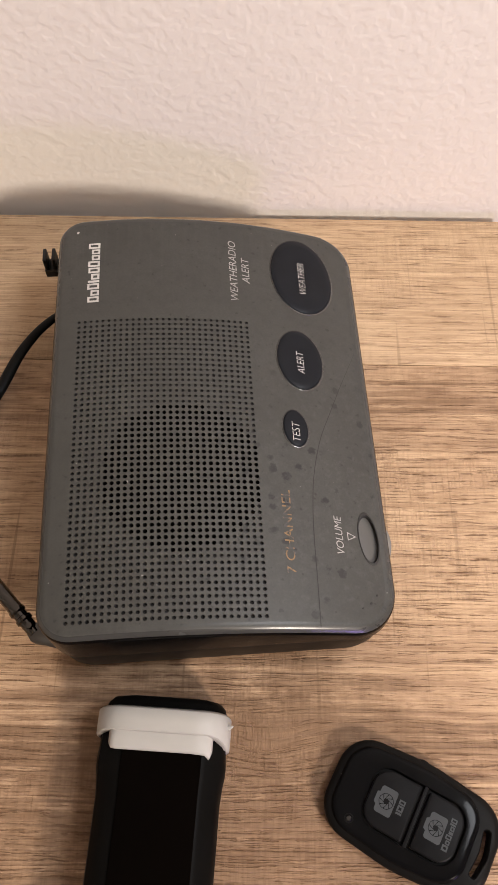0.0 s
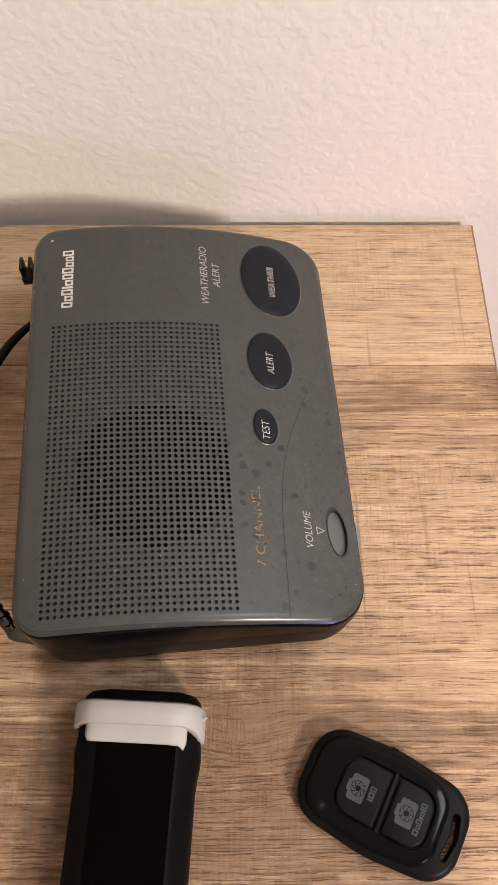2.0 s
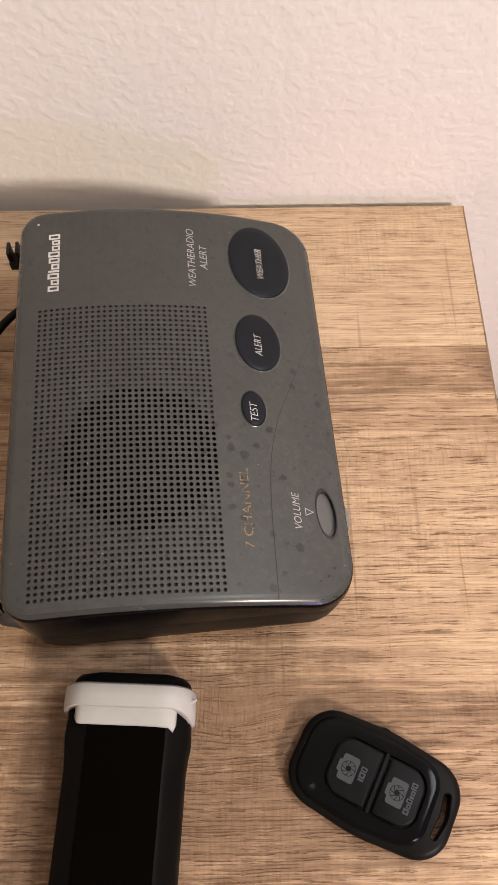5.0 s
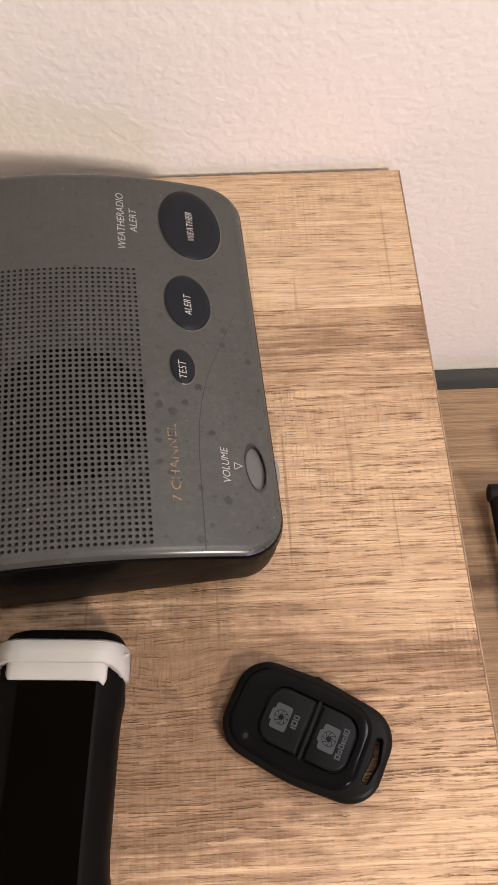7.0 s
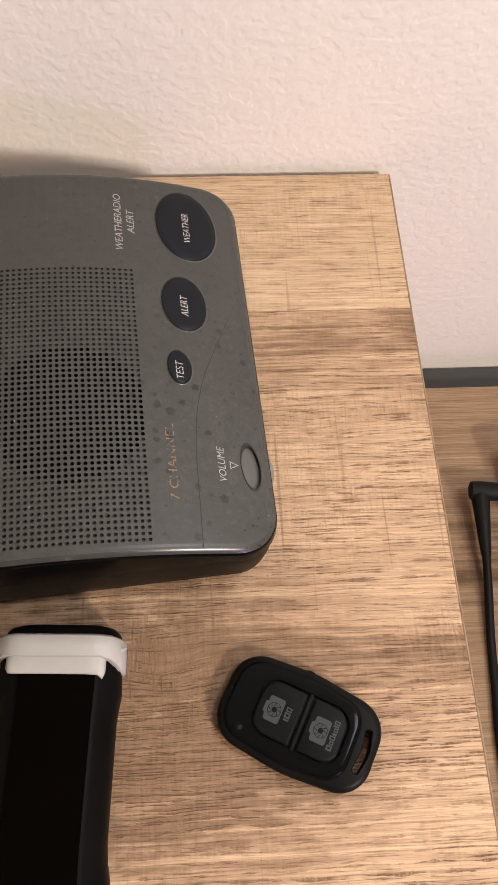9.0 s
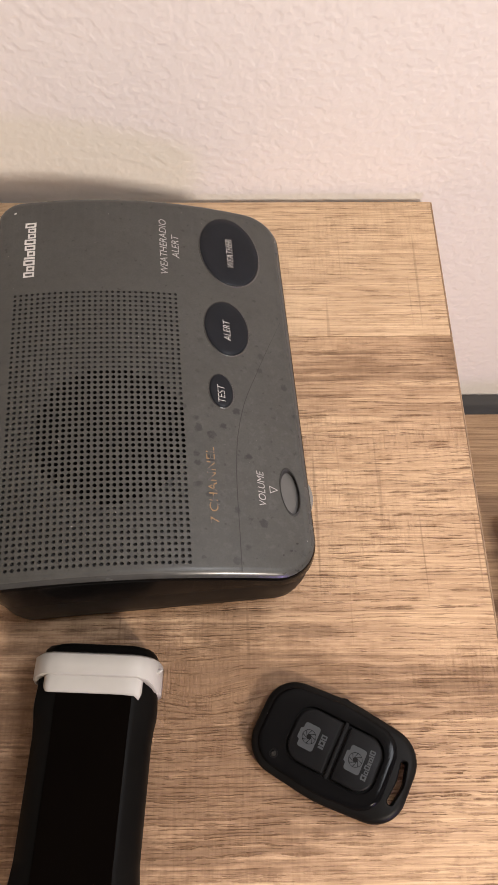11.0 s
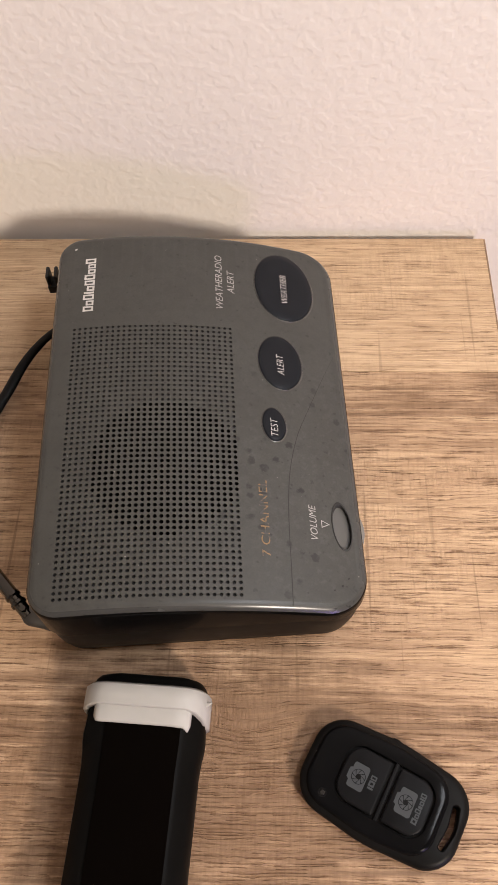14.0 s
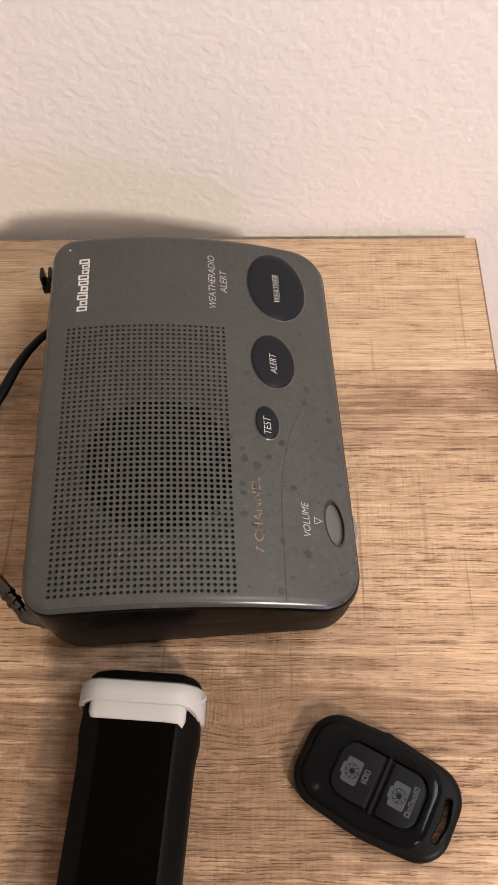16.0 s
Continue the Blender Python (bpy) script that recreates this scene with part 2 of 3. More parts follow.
    colour = g.mix(g.math("MULTIPLY", nick, 0.7), colour, (0.016, 0.016, 0.016))
    return g.done(colour, g.ramp(slow, 0.3, 0.7, 0.20, 0.30), g.bump(g.noise(g.place, 300, 2), 0.3, 0.00003), Specular_IOR_Level=0.5)


def dusty_material(name, colour, rough, level, amount=1.0):
    """Black plastic with a few bright dust specks and faint smears."""
    g = Graph(name)
    slow = g.noise(g.place, 70, 3, 0.6)
    tint = g.mix(g.ramp(slow, 0.3, 0.7), tuple(c * 0.85 for c in colour), tuple(c * 1.2 for c in colour))
    speck = g.add("ShaderNodeTexVoronoi", feature="F1")
    g.put(speck.inputs["Vector"], g.place)
    speck.inputs["Scale"].default_value = 190
    pick = g.add("ShaderNodeSeparateColor")
    g.put(pick.inputs[0], speck.outputs["Color"])
    dot = g.math("MULTIPLY", g.ramp(speck.outputs["Distance"], 0.035, 0.06, 1.0, 0.0), g.ramp(pick.outputs[0], 0.66, 0.70))
    tint = g.mix(g.math("MULTIPLY", dot, 0.75 * amount), tint, (0.30, 0.29, 0.28))
    return g.done(tint, g.ramp(slow, 0.3, 0.7, rough * 0.85, rough * 1.25), g.bump(g.noise(g.place, 1100, 2), 0.2, 0.00002), Specular_IOR_Level=level)


def worn_print(name, colour):
    """Print that is half rubbed away, down to the shell below."""
    g = Graph(name)
    left = g.ramp(g.noise(g.place, 420, 3, 0.6), 0.42, 0.56)
    return g.done(g.mix(left, (0.060, 0.058, 0.055), colour), 0.55)


OAK_BACK = wood_material("oak_laminate_back", (0.3, 0.1, 0), (0.69, 0.497, 0.315), (0.45, 0.305, 0.187), crisp=0.72)
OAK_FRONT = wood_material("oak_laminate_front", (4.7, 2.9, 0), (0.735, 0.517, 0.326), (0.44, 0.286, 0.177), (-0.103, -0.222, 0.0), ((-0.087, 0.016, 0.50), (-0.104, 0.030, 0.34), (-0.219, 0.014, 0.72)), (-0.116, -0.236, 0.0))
OAK_SHADED = wood_material("oak_laminate_shaded", (9.1, 6.4, 0), (0.44, 0.300, 0.180), (0.235, 0.150, 0.090), bands=((-0.135, 0.05, 0.55),), crisp=0.22)
STRIP = plain_material("dark_grey_strip", (0.050, 0.049, 0.048), 0.7, 300)
OAK_EDGE = plain_material("oak_edge_band", (0.30, 0.20, 0.123), 0.55, 1400, 0.0002, 0.6, spread=0.38)
PAINT = wall_material("textured_wall_paint")
CEILING = plain_material("ceiling_paint", (0.78, 0.74, 0.70), 0.8, 200)
CARPET = plain_material("carpet", (0.22, 0.19, 0.16), 0.95, 700, 0.002, 0.8, 0.3)
SHELL = shell_material("charcoal_shell")
SHELL_EDGE = rubbed_edge("rubbed_shell_edge")
BLACK_PLASTIC = plain_material("black_plastic", (0.012, 0.0115, 0.011), 0.45, Specular_IOR_Level=0.3)
SIDE_SHADED = plain_material("side_moulding_shaded", (0.0036, 0.0034, 0.0032), 0.2, Specular_IOR_Level=0.05)
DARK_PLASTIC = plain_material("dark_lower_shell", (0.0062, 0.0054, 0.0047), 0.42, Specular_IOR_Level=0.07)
HOLE_SHADE = plain_material("recess_shade_dark", (0.005, 0.0046, 0.0042), 0.9, Specular_IOR_Level=0.1)
DIMPLE_SHADE = plain_material("grille_dimple_shade", (0.014, 0.013, 0.012), 0.8)
BUTTON = plain_material("button_blue_black", (0.0080, 0.0094, 0.0126), 0.36, 1200, Specular_IOR_Level=0.16)
RIM = plain_material("button_rim", (0.16, 0.154, 0.146), 0.22, spread=0.05, metal=0.6)
INK = plain_material("white_print", (0.54, 0.52, 0.495), 0.6, 2500, spread=0.15)
INK_THIN = plain_material("pale_print", (0.36, 0.35, 0.335), 0.6, 2500, spread=0.2)
INK_GREY = plain_material("grey_print", (0.024, 0.027, 0.031), 0.6, 2500)
INK_GOLD = worn_print("worn_gold_print", (0.23, 0.14, 0.058))
GROOVE = plain_material("seam_groove", (0.022, 0.021, 0.02), 0.7)
WHEEL = plain_material("grey_wheel", (0.088, 0.086, 0.083), 0.3)
WHEEL_CLEAR = plain_material("pale_wheel", (0.17, 0.158, 0.142), 0.35)
HINGE = plain_material("tarnished_hinge", (0.050, 0.045, 0.040), 0.38, 500, metal=0.4, spread=0.25)
CHROME = plain_material("chrome", (0.075, 0.070, 0.064), 0.10, metal=1.0, spread=0.05)
RUBBER = plain_material("black_cable_rubber", (0.0075, 0.0073, 0.0072), 0.5, Specular_IOR_Level=0.12)
GLOSS = plain_material("glossy_black_panel", (0.0019, 0.0013, 0.0010), 0.25, 500, 0.00001, Specular_IOR_Level=0.015)
SATIN = plain_material("satin_black_case", (0.0045, 0.0042, 0.0039), 0.42, Specular_IOR_Level=0.03)
WHITE_RUBBER = plain_material("white_silicone", (0.405, 0.39, 0.366), 0.5, 700, spread=0.06)
REMOTE_BODY = dusty_material("remote_matt_black", (0.0062, 0.0058, 0.0055), 0.40, 0.08, 0.4)
REMOTE_GLOSS = dusty_material("remote_gloss_black", (0.0038, 0.0038, 0.0042), 0.10, 0.06, 0.8)
LENS = plain_material("smoky_lens", (0.009, 0.0088, 0.0086), 0.2, 600, Specular_IOR_Level=0.5)
REMOTE_KEY = dusty_material("remote_key", (0.0068, 0.0067, 0.0072), 0.42, 0.07)


# ---- mesh helpers ----
def link(name, bm, material, parent=None, label="", smooth=None):
    mesh = bpy.data.meshes.new(name)
    bmesh.ops.recalc_face_normals(bm, faces=bm.faces)
    bm.to_mesh(mesh)
    bm.free()
    for one in material if isinstance(material, (list, tuple)) else [material]:
        mesh.materials.append(one)
    if smooth is not None:
        mesh.polygons.foreach_set("use_smooth", [True] * len(mesh.polygons))
        mesh.set_sharp_from_angle(angle=radians(smooth))
    ob = new(name, mesh)
    ob.parent = parent
    if label:
        ob["label"] = label
    return ob


def part(name, bm, material, parent, label="", smooth=40):
    return link(name, bm, material, parent, label, smooth)


def thing(name, at, label, category, group="", kind=""):
    ob = new(name)
    ob.location = at
    ob.empty_display_size = 0.02
    return tagged(ob, label, category, group, kind)


def box(x0, x1, y0, y1, z0, z1, bevel=0.0, segments=2):
    bm = bmesh.new()
    bmesh.ops.create_cube(bm, size=1)
    for v in bm.verts:
        v.co = Vector(((x0 + x1) / 2 + v.co.x * (x1 - x0), (y0 + y1) / 2 + v.co.y * (y1 - y0), (z0 + z1) / 2 + v.co.z * (z1 - z0)))
    if bevel:
        bmesh.ops.bevel(bm, geom=list(bm.edges), offset=bevel, segments=segments, affect="EDGES", profile=0.5)
    return bm


def loft(rings, cap_start=False, cap_end=False, closed=True, bm=None):
    """Skin a list of rings of equal length."""
    bm = bm or bmesh.new()
    rows = [[bm.verts.new(p) for p in ring] for ring in rings]
    n = len(rows[0])
    for a, b in zip(rows, rows[1:]):
        for i in range(n if closed else n - 1):
            j = (i + 1) % n
            bm.faces.new((a[i], a[j], b[j], b[i]))
    if cap_start:
        bm.faces.new(rows[0][::-1])
    if cap_end:
        bm.faces.new(rows[-1])
    return bm


def rounded(points, radii, steps=8):
    """A polygon (counter-clockwise) with each corner rounded by its radius."""
    out = []
    n = len(points)
    for i, (p, r) in enumerate(zip(points, radii)):
        p, a, b = Vector(p), Vector(points[i - 1]), Vector(points[(i + 1) % n])
        u, w = (a - p).normalized(), (b - p).normalized()
        half = u.angle(w) / 2
        centre = p + (u + w).normalized() * (r / math.sin(half))
        start, end = p + u * (r / math.tan(half)), p + w * (r / math.tan(half))
        s, e = start - centre, end - centre
        turn = s.angle_signed(e)
        for k in range(steps + 1):
            c = -turn * k / steps
            out.append(centre + Vector((s.x * math.cos(c) - s.y * math.sin(c), s.x * math.sin(c) + s.y * math.cos(c))))
    return out


def dense(outline, step):
    """The outline with points added so that no side is longer than step."""
    out = []
    for i, p in enumerate(outline):
        q = outline[(i + 1) % len(outline)]
        n = max(1, math.ceil((q - p).length / step))
        out += [p.lerp(q, k / n) for k in range(n)]
    return out


def grown(outline, d):
    """The outline moved outwards by d."""
    out = []
    n = len(outline)
    for i, p in enumerate(outline):
        t = (outline[(i + 1) % n] - outline[i - 1]).normalized()
        out.append(p + Vector((t.y, -t.x)) * d)
    return out


def tube(points, radii, sides=12, flat=1.0, caps=True):
    """A round or flattened tube along a list of points."""
    points = [Vector(p) for p in points]
    rings = []
    for i, p in enumerate(points):
        t = (points[min(i + 1, len(points) - 1)] - points[max(i - 1, 0)]).normalized()
        side = t.cross(Vector((0, 0, 1)))
        side = side.normalized() if side.length > 1e-4 else Vector((1, 0, 0))
        up = side.cross(t)
        r = radii[i] if isinstance(radii, (list, tuple)) else radii
        rings.append([p + side * (r * math.cos(a)) + up * (r * flat * math.sin(a)) for a in (2 * math.pi * k / sides for k in range(sides))])
    return loft(rings, caps, caps)


def spline(points, n=8):
    """A smooth run of points through those given."""
    pts = [Vector(p) for p in points]
    out = []
    for i in range(len(pts) - 1):
        a, b, c, d = pts[max(i - 1, 0)], pts[i], pts[i + 1], pts[min(i + 2, len(pts) - 1)]
        for k in range(n):
            t = k / n
            out.append(0.5 * ((2 * b) + (c - a) * t + (2 * a - 5 * b + 4 * c - d) * t * t + (3 * b - a - 3 * c + d) * t ** 3))
    return out + [pts[-1]]


def letters(text, width, height, shear=0.0, bold=0.0):
    """The text as a flat mesh of that width and height, centred on the origin."""
    data = bpy.data.curves.new("letters", "FONT")
    data.body, data.size, data.shear, data.offset, data.resolution_u = text, 1.0, shear, bold, 4
    ob = new("letters", data)
    bpy.context.view_layer.update()
    mesh = bpy.data.meshes.new_from_object(ob.evaluated_get(bpy.context.evaluated_depsgraph_get()))
    bpy.data.objects.remove(ob)
    bm = bmesh.new()
    bm.from_mesh(mesh)
    bpy.data.meshes.remove(mesh)
    xs, ys = [v.co.x for v in bm.verts], [v.co.y for v in bm.verts]
    for v in bm.verts:
        v.co = Vector(((v.co.x - (min(xs) + max(xs)) / 2) * width / (max(xs) - min(xs)), (v.co.y - (min(ys) + max(ys)) / 2) * height / (max(ys) - min(ys)), 0))
    return bm


def bars(widths, heights, gap, base=0.0, hollow=True):
    """Plain upright blocks that stand for lettering, centred on the origin."""
    bm = bmesh.new()
    x = -(sum(widths) + gap * (len(widths) - 1)) / 2
    for w, h in zip(widths, heights):
        t = min(0.30 * w, 0.0008) if w > 0.001 else w / 2
        if t < w / 2 and hollow:
            rim = [[bm.verts.new((a, b, 0)) for a, b in ((x + d, base + d), (x + w - d, base + d), (x + w - d, base + h - d), (x + d, base + h - d))] for d in (0, t)]
            for k in range(4):
                bm.faces.new((rim[0][k], rim[0][(k + 1) % 4], rim[1][(k + 1) % 4], rim[1][k]))
        else:
            bm.faces.new([bm.verts.new((a, b, 0)) for a, b in ((x, base), (x + w, base), (x + w, base + h), (x, base + h))])
        x += w + gap
    return bm


def place_mesh(bm, matrix, height=None, lift=0.0):
    """Moves a flat mesh to its place, and drapes it over height(x, y)."""
    bmesh.ops.transform(bm, matrix=matrix, verts=bm.verts)
    if height:
        for v in bm.verts:
            v.co.z = height(v.co.x, v.co.y) + lift
    return bm


# ---- the room ----
def structure(name, bm, material, label, category):
    return tagged(link(name, bm, material), label, category, kind="structure")


FLOOR = -0.90
structure("wall_north", box(-1.4, 1.9, 0.0026, 0.12, FLOOR, 1.6), PAINT, "warm white orange-peel textured wall behind the table", "wall")
structure("wall_south", box(-1.4, 1.9, -2.52, -2.4, FLOOR, 1.6), PAINT, "warm white textured wall closing the room", "wall")
structure("wall_west", box(-1.52, -1.4, -2.52, 0.12, FLOOR, 1.6), PAINT, "warm white textured side wall", "wall")
structure("wall_east", box(1.9, 2.02, -2.52, 0.12, FLOOR, 1.6), PAINT, "warm white textured side wall", "wall")
structure("floor", box(-1.52, 2.02, -2.52, 0.12, FLOOR - 0.1, FLOOR), CARPET, "plain brown carpeted floor", "floor")
structure("ceiling", box(-1.52, 2.02, -2.52, 0.12, 1.6, 1.7), CEILING, "plain white painted ceiling", "ceiling")


# ---- cabinet under the radio ----
def build_cabinet():
    root = thing("side_cabinet", (-0.24, -0.19, FLOOR), "light oak laminate side cabinet with square top against the wall", "cabinet")
    inv = Matrix.Translation((0.24, 0.19, -FLOOR))

    def add(name, bm, material, label=""):
        bmesh.ops.transform(bm, matrix=inv, verts=bm.verts)
        return part(name, bm, material, root, label, 30)

    top = add("tabletop", box(-0.48, -0.0014, -0.3795, -0.0035, -0.019, -0.0012, 0.0004), OAK_EDGE, "oak-print laminate top with banded edge")
    # the top face shows two printed boards
    add("board", box(-0.48, -0.0008, -0.0777, -0.003, -0.016, 0.0, 0.0004), OAK_BACK, "pale oak-print board").parent = root
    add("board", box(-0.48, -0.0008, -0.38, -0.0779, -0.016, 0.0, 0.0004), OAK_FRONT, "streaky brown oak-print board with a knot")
    add("edge_band", box(-0.0009, 0.0, -0.38, -0.003, -0.019, -0.00015, 0.0005), OAK_EDGE, "thin tan edge band")
    add("side_panel", box(-0.018, -0.001, -0.375, -0.0085, FLOOR, -0.019, 0.0006), OAK_SHADED)
    add("side_panel", box(-0.479, -0.462, -0.375, -0.0085, FLOOR, -0.019, 0.0006), OAK_SHADED)
    add("back_panel", box(-0.462, -0.018, -0.016, -0.010, FLOOR + 0.05, -0.019, 0.0005), OAK_SHADED)
    add("shelf", box(-0.462, -0.018, -0.37, -0.016, FLOOR + 0.06, FLOOR + 0.078, 0.0006), OAK_SHADED)
    return root


build_cabinet()


# ---- the lower desk beside it ----
DESK = -0.168


def build_desk():
    root = thing("desk", (0.6, -0.30, FLOOR), "lower oak laminate desk standing a little off the wall", "desk")
    inv = Matrix.Translation((-0.6, 0.30, -FLOOR))

    def add(name, bm, material):
        bmesh.ops.transform(bm, matrix=inv, verts=bm.verts)
        return part(name, bm, material, root, "", 30)

    add("tabletop", box(0.004, 1.2, -0.62, -0.0205, DESK - 0.022, DESK, 0.0008), OAK_SHADED)
    add("gap_filler", box(0.004, 1.2, -0.0203, 0.0013, DESK - 0.030, DESK - 0.0125, 0.0006), STRIP)
    for x in (0.03, 1.15):
        for y in (-0.60, -0.07):
            add("leg", box(x, x + 0.035, y, y + 0.035, FLOOR, DESK - 0.022, 0.002), BLACK_PLASTIC)
    return root


build_desk()


def build_power_cable():
    root = thing("power_cable", (0.07, -0.14, DESK), "black cable with a right-angled barrel plug lying on the desk", "cable")
    inv = Matrix.Translation((-0.07, 0.14, -DESK))

    def add(name, bm, material, label=""):
        bmesh.ops.transform(bm, matrix=inv, verts=bm.verts)
        return part(name, bm, material, root, label)

    z = DESK + 0.013
    elbow = tube([(0.0645, -0.0975, z), (0.0649, -0.0975, z), (0.070, -0.0980, z), (0.078, -0.0988, z), (0.088, -0.1000, z), (0.0905, -0.1003, z)],
                 [0.0036, 0.0052, 0.0057, 0.0055, 0.0048, 0.003], 16)
    add("plug", elbow, RUBBER, "black right-angled plug")
    relief = tube(spline([(0.0702, -0.0975, z - 0.0005), (0.0698, -0.108, z - 0.001), (0.0692, -0.123, z - 0.003), (0.0688, -0.1365, z - 0.005)], 5),
                  [0.0060 - 0.0033 * k / 15 for k in range(16)], 14)
    add("strain_relief", relief, RUBBER)
    run = spline([(0.0689, -0.134, z - 0.0045), (0.0675, -0.155, z - 0.008), (0.0648, -0.182, DESK + 0.0022), (0.0625, -0.210, DESK + 0.0018), (0.0602, -0.235, DESK + 0.0018),
                  (0.0605, -0.27, DESK + 0.0018), (0.066, -0.33, DESK + 0.0018), (0.10, -0.42, DESK + 0.0018), (0.20, -0.50, DESK + 0.0018)], 8)
    add("cord", tube(run, 0.0025, 10), RUBBER)
    return root


build_power_cable()


def build_black_device():
    root = thing("electronic_device", (0.15, -0.10, DESK), "black plastic electronic box on the desk with a cable plugged in", "device")
    inv = Matrix.Translation((-0.15, 0.10, -DESK))
    shape = rounded([(0.1005, -0.150), (0.21, -0.150), (0.21, -0.070), (0.0885, -0.070)], [0.006] * 4, 5)
    rings = [[(p.x, p.y, DESK) for p in grown(shape, -0.001)]]
    rings += [[(p.x, p.y, DESK + h) for p in grown(shape, d)] for d, h in ((0, 0.001), (0, 0.020), (-0.0008, 0.0218), (-0.0022, 0.0228))]
    body = loft(rings, True, True)
    bmesh.ops.transform(body, matrix=inv, verts=body.verts)
    part("body", body, BLACK_PLASTIC, root)
    jack = tube([(0.0870, -0.1000, DESK + 0.013), (0.0965, -0.1004, DESK + 0.013)], 0.0048, 16)
    bmesh.ops.transform(jack, matrix=inv, verts=jack.verts)
    part("jack", jack, BLACK_PLASTIC, root)
    return root


build_black_device()


# ---- the radio ----
RADIO = pose(-0.1245, -0.1170, 0.0, 0, 0, 4.4)
PITCH, ROW = 0.002018, 0.0020


def top_height(u, v=0.0):
    """The radio's top: a shallow arch that falls towards the front."""
    d = u + 0.014
    return 0.045 - 0.08 * d - 2.7 * d * d


def radio_outline():
    return dense(rounded([(-0.0511, -0.0790), (0.0556, -0.0782), (0.0563, 0.0751), (-0.0507, 0.0746)], [0.0105, 0.0145, 0.0138, 0.0095], 12), 0.004)


def ellipse(cx, cy, a, b, turn=0.0, n=40):
    c, s = math.cos(radians(turn)), math.sin(radians(turn))
    return [Vector((cx + a * math.cos(k) * c - b * math.sin(k) * s, cy + a * math.cos(k) * s + b * math.sin(k) * c)) for k in (2 * math.pi * i / n for i in range(n))]


GRILLE_COLS, GRILLE_ROWS = 29, 52
GRILLE_U, GRILLE_V = -0.0417, -0.0736


def build_radio():
    root = thing("weather_radio", RADIO.translation, "charcoal plastic weather radio with round buttons and perforated speaker grille", "radio")
    root.rotation_euler = (0, 0, radians(4.4))
    shape = radio_outline()
    edge = 0.0034
    inner = grown(shape, -edge)
    u0, v0 = GRILLE_U - PITCH / 2, GRILLE_V - ROW / 2
    u1, v1 = u0 + GRILLE_COLS * PITCH, v0 + GRILLE_ROWS * ROW
    # upper shell: top face with an opening for the grille, rounded edge, short skirt
    bm = bmesh.new()
    bm.faces.new([bm.verts.new((p.x, p.y, 0)) for p in inner])
    cuts = [(-0.054 + 0.002 * k, 0) for k in range(56)]
    for x in [c for c, _ in cuts] + [u0, u1]:
        bmesh.ops.bisect_plane(bm, geom=bm.verts[:] + bm.edges[:] + bm.faces[:], plane_co=(x, 0, 0), plane_no=(1, 0, 0))
    for y in (v0, v1):
        bmesh.ops.bisect_plane(bm, geom=bm.verts[:] + bm.edges[:] + bm.faces[:], plane_co=(0, y, 0), plane_no=(0, 1, 0))
    for k in range(25):
        bmesh.ops.bisect_plane(bm, geom=bm.verts[:] + bm.edges[:] + bm.faces[:], plane_co=(0.0453 + 0.0003 * k, 0, 0), plane_no=(1, 0, 0))
    for k in range(43):
        bmesh.ops.bisect_plane(bm, geom=bm.verts[:] + bm.edges[:] + bm.faces[:], plane_co=(0, -0.0566 + 0.0004 * k, 0), plane_no=(0, 1, 0))
    slope = radians(3)

    def in_window(p):
        x, y = p.x - 0.0489, p.y + 0.0481
        x, y = x * math.cos(slope) + y * math.sin(slope), -x * math.sin(slope) + y * math.cos(slope)
        return (x / 0.0031) ** 2 + (y / 0.0081) ** 2 < 1
    bmesh.ops.delete(bm, geom=[f for f in bm.faces if in_window(f.calc_center_median())], context="FACES")
    gone = [f for f in bm.faces if u0 < f.calc_center_median().x < u1 and v0 < f.calc_center_median().y < v1]
    bmesh.ops.delete(bm, geom=gone, context="FACES")
    for v in bm.verts:
        v.co.z = top_height(v.co.x)
    rings = []
    for k in range(7):
        a = math.pi / 2 * k / 6
        rings.append([(p.x, p.y, top_height(q.x) - edge * (1 - math.cos(a))) for p, q in zip(grown(shape, -edge + edge * math.sin(a)), inner)])
    rings = rings[:5]
    skirt = [min(0.026, top_height(q.x) - 0.0075) for q in inner]
    loft(rings[:3], bm=bm)
    above = set(bm.faces)
    loft(rings[2:], bm=bm)
    for f in bm.faces:
        f.material_index = 0 if f in above else 1
    bmesh.ops.remove_doubles(bm, verts=bm.verts, dist=0.00002)
    shell = part("upper_shell", bm, (SHELL, SHELL_EDGE), root, "charcoal painted upper shell with dust and blotches", 50)
    # moulding round the side; its shade is put into a near-black colour
    side = []
    for k in (4, 5, 6):
        a = math.pi / 2 * k / 6
        side.append([(p.x, p.y, top_height(q.x) - edge * (1 - math.cos(a)) - (0.00003 if k == 4 else 0)) for p, q in zip(grown(shape, -edge + edge * math.sin(a) - (0.00003 if k == 4 else 0)), inner)])
    side.append([(p.x, p.y, z) for p, z in zip(grown(shape, 0.0001), skirt)])
    side.append([(p.x, p.y, z - 0.0004) for p, z in zip(grown(shape, -0.0012), skirt)])
    part("side_moulding", loft(side), SIDE_SHADED, root, "dark glossy side of the shell, darkened for shade", 50)
    # lower shell
    rings = [[(p.x, p.y, z + 0.0006) for p, z in zip(grown(shape, -0.0006), skirt)],
             [(p.x, p.y, z - 0.0010) for p, z in zip(grown(shape, -0.0004), skirt)]]
    rings += [[(p.x, p.y, z) for p in grown(shape, d)] for d, z in ((-0.0011, 0.010), (-0.0021, 0.0035), (-0.0034, 0.0012), (-0.0050, 0.0005))]
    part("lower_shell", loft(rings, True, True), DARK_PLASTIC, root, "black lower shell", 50)
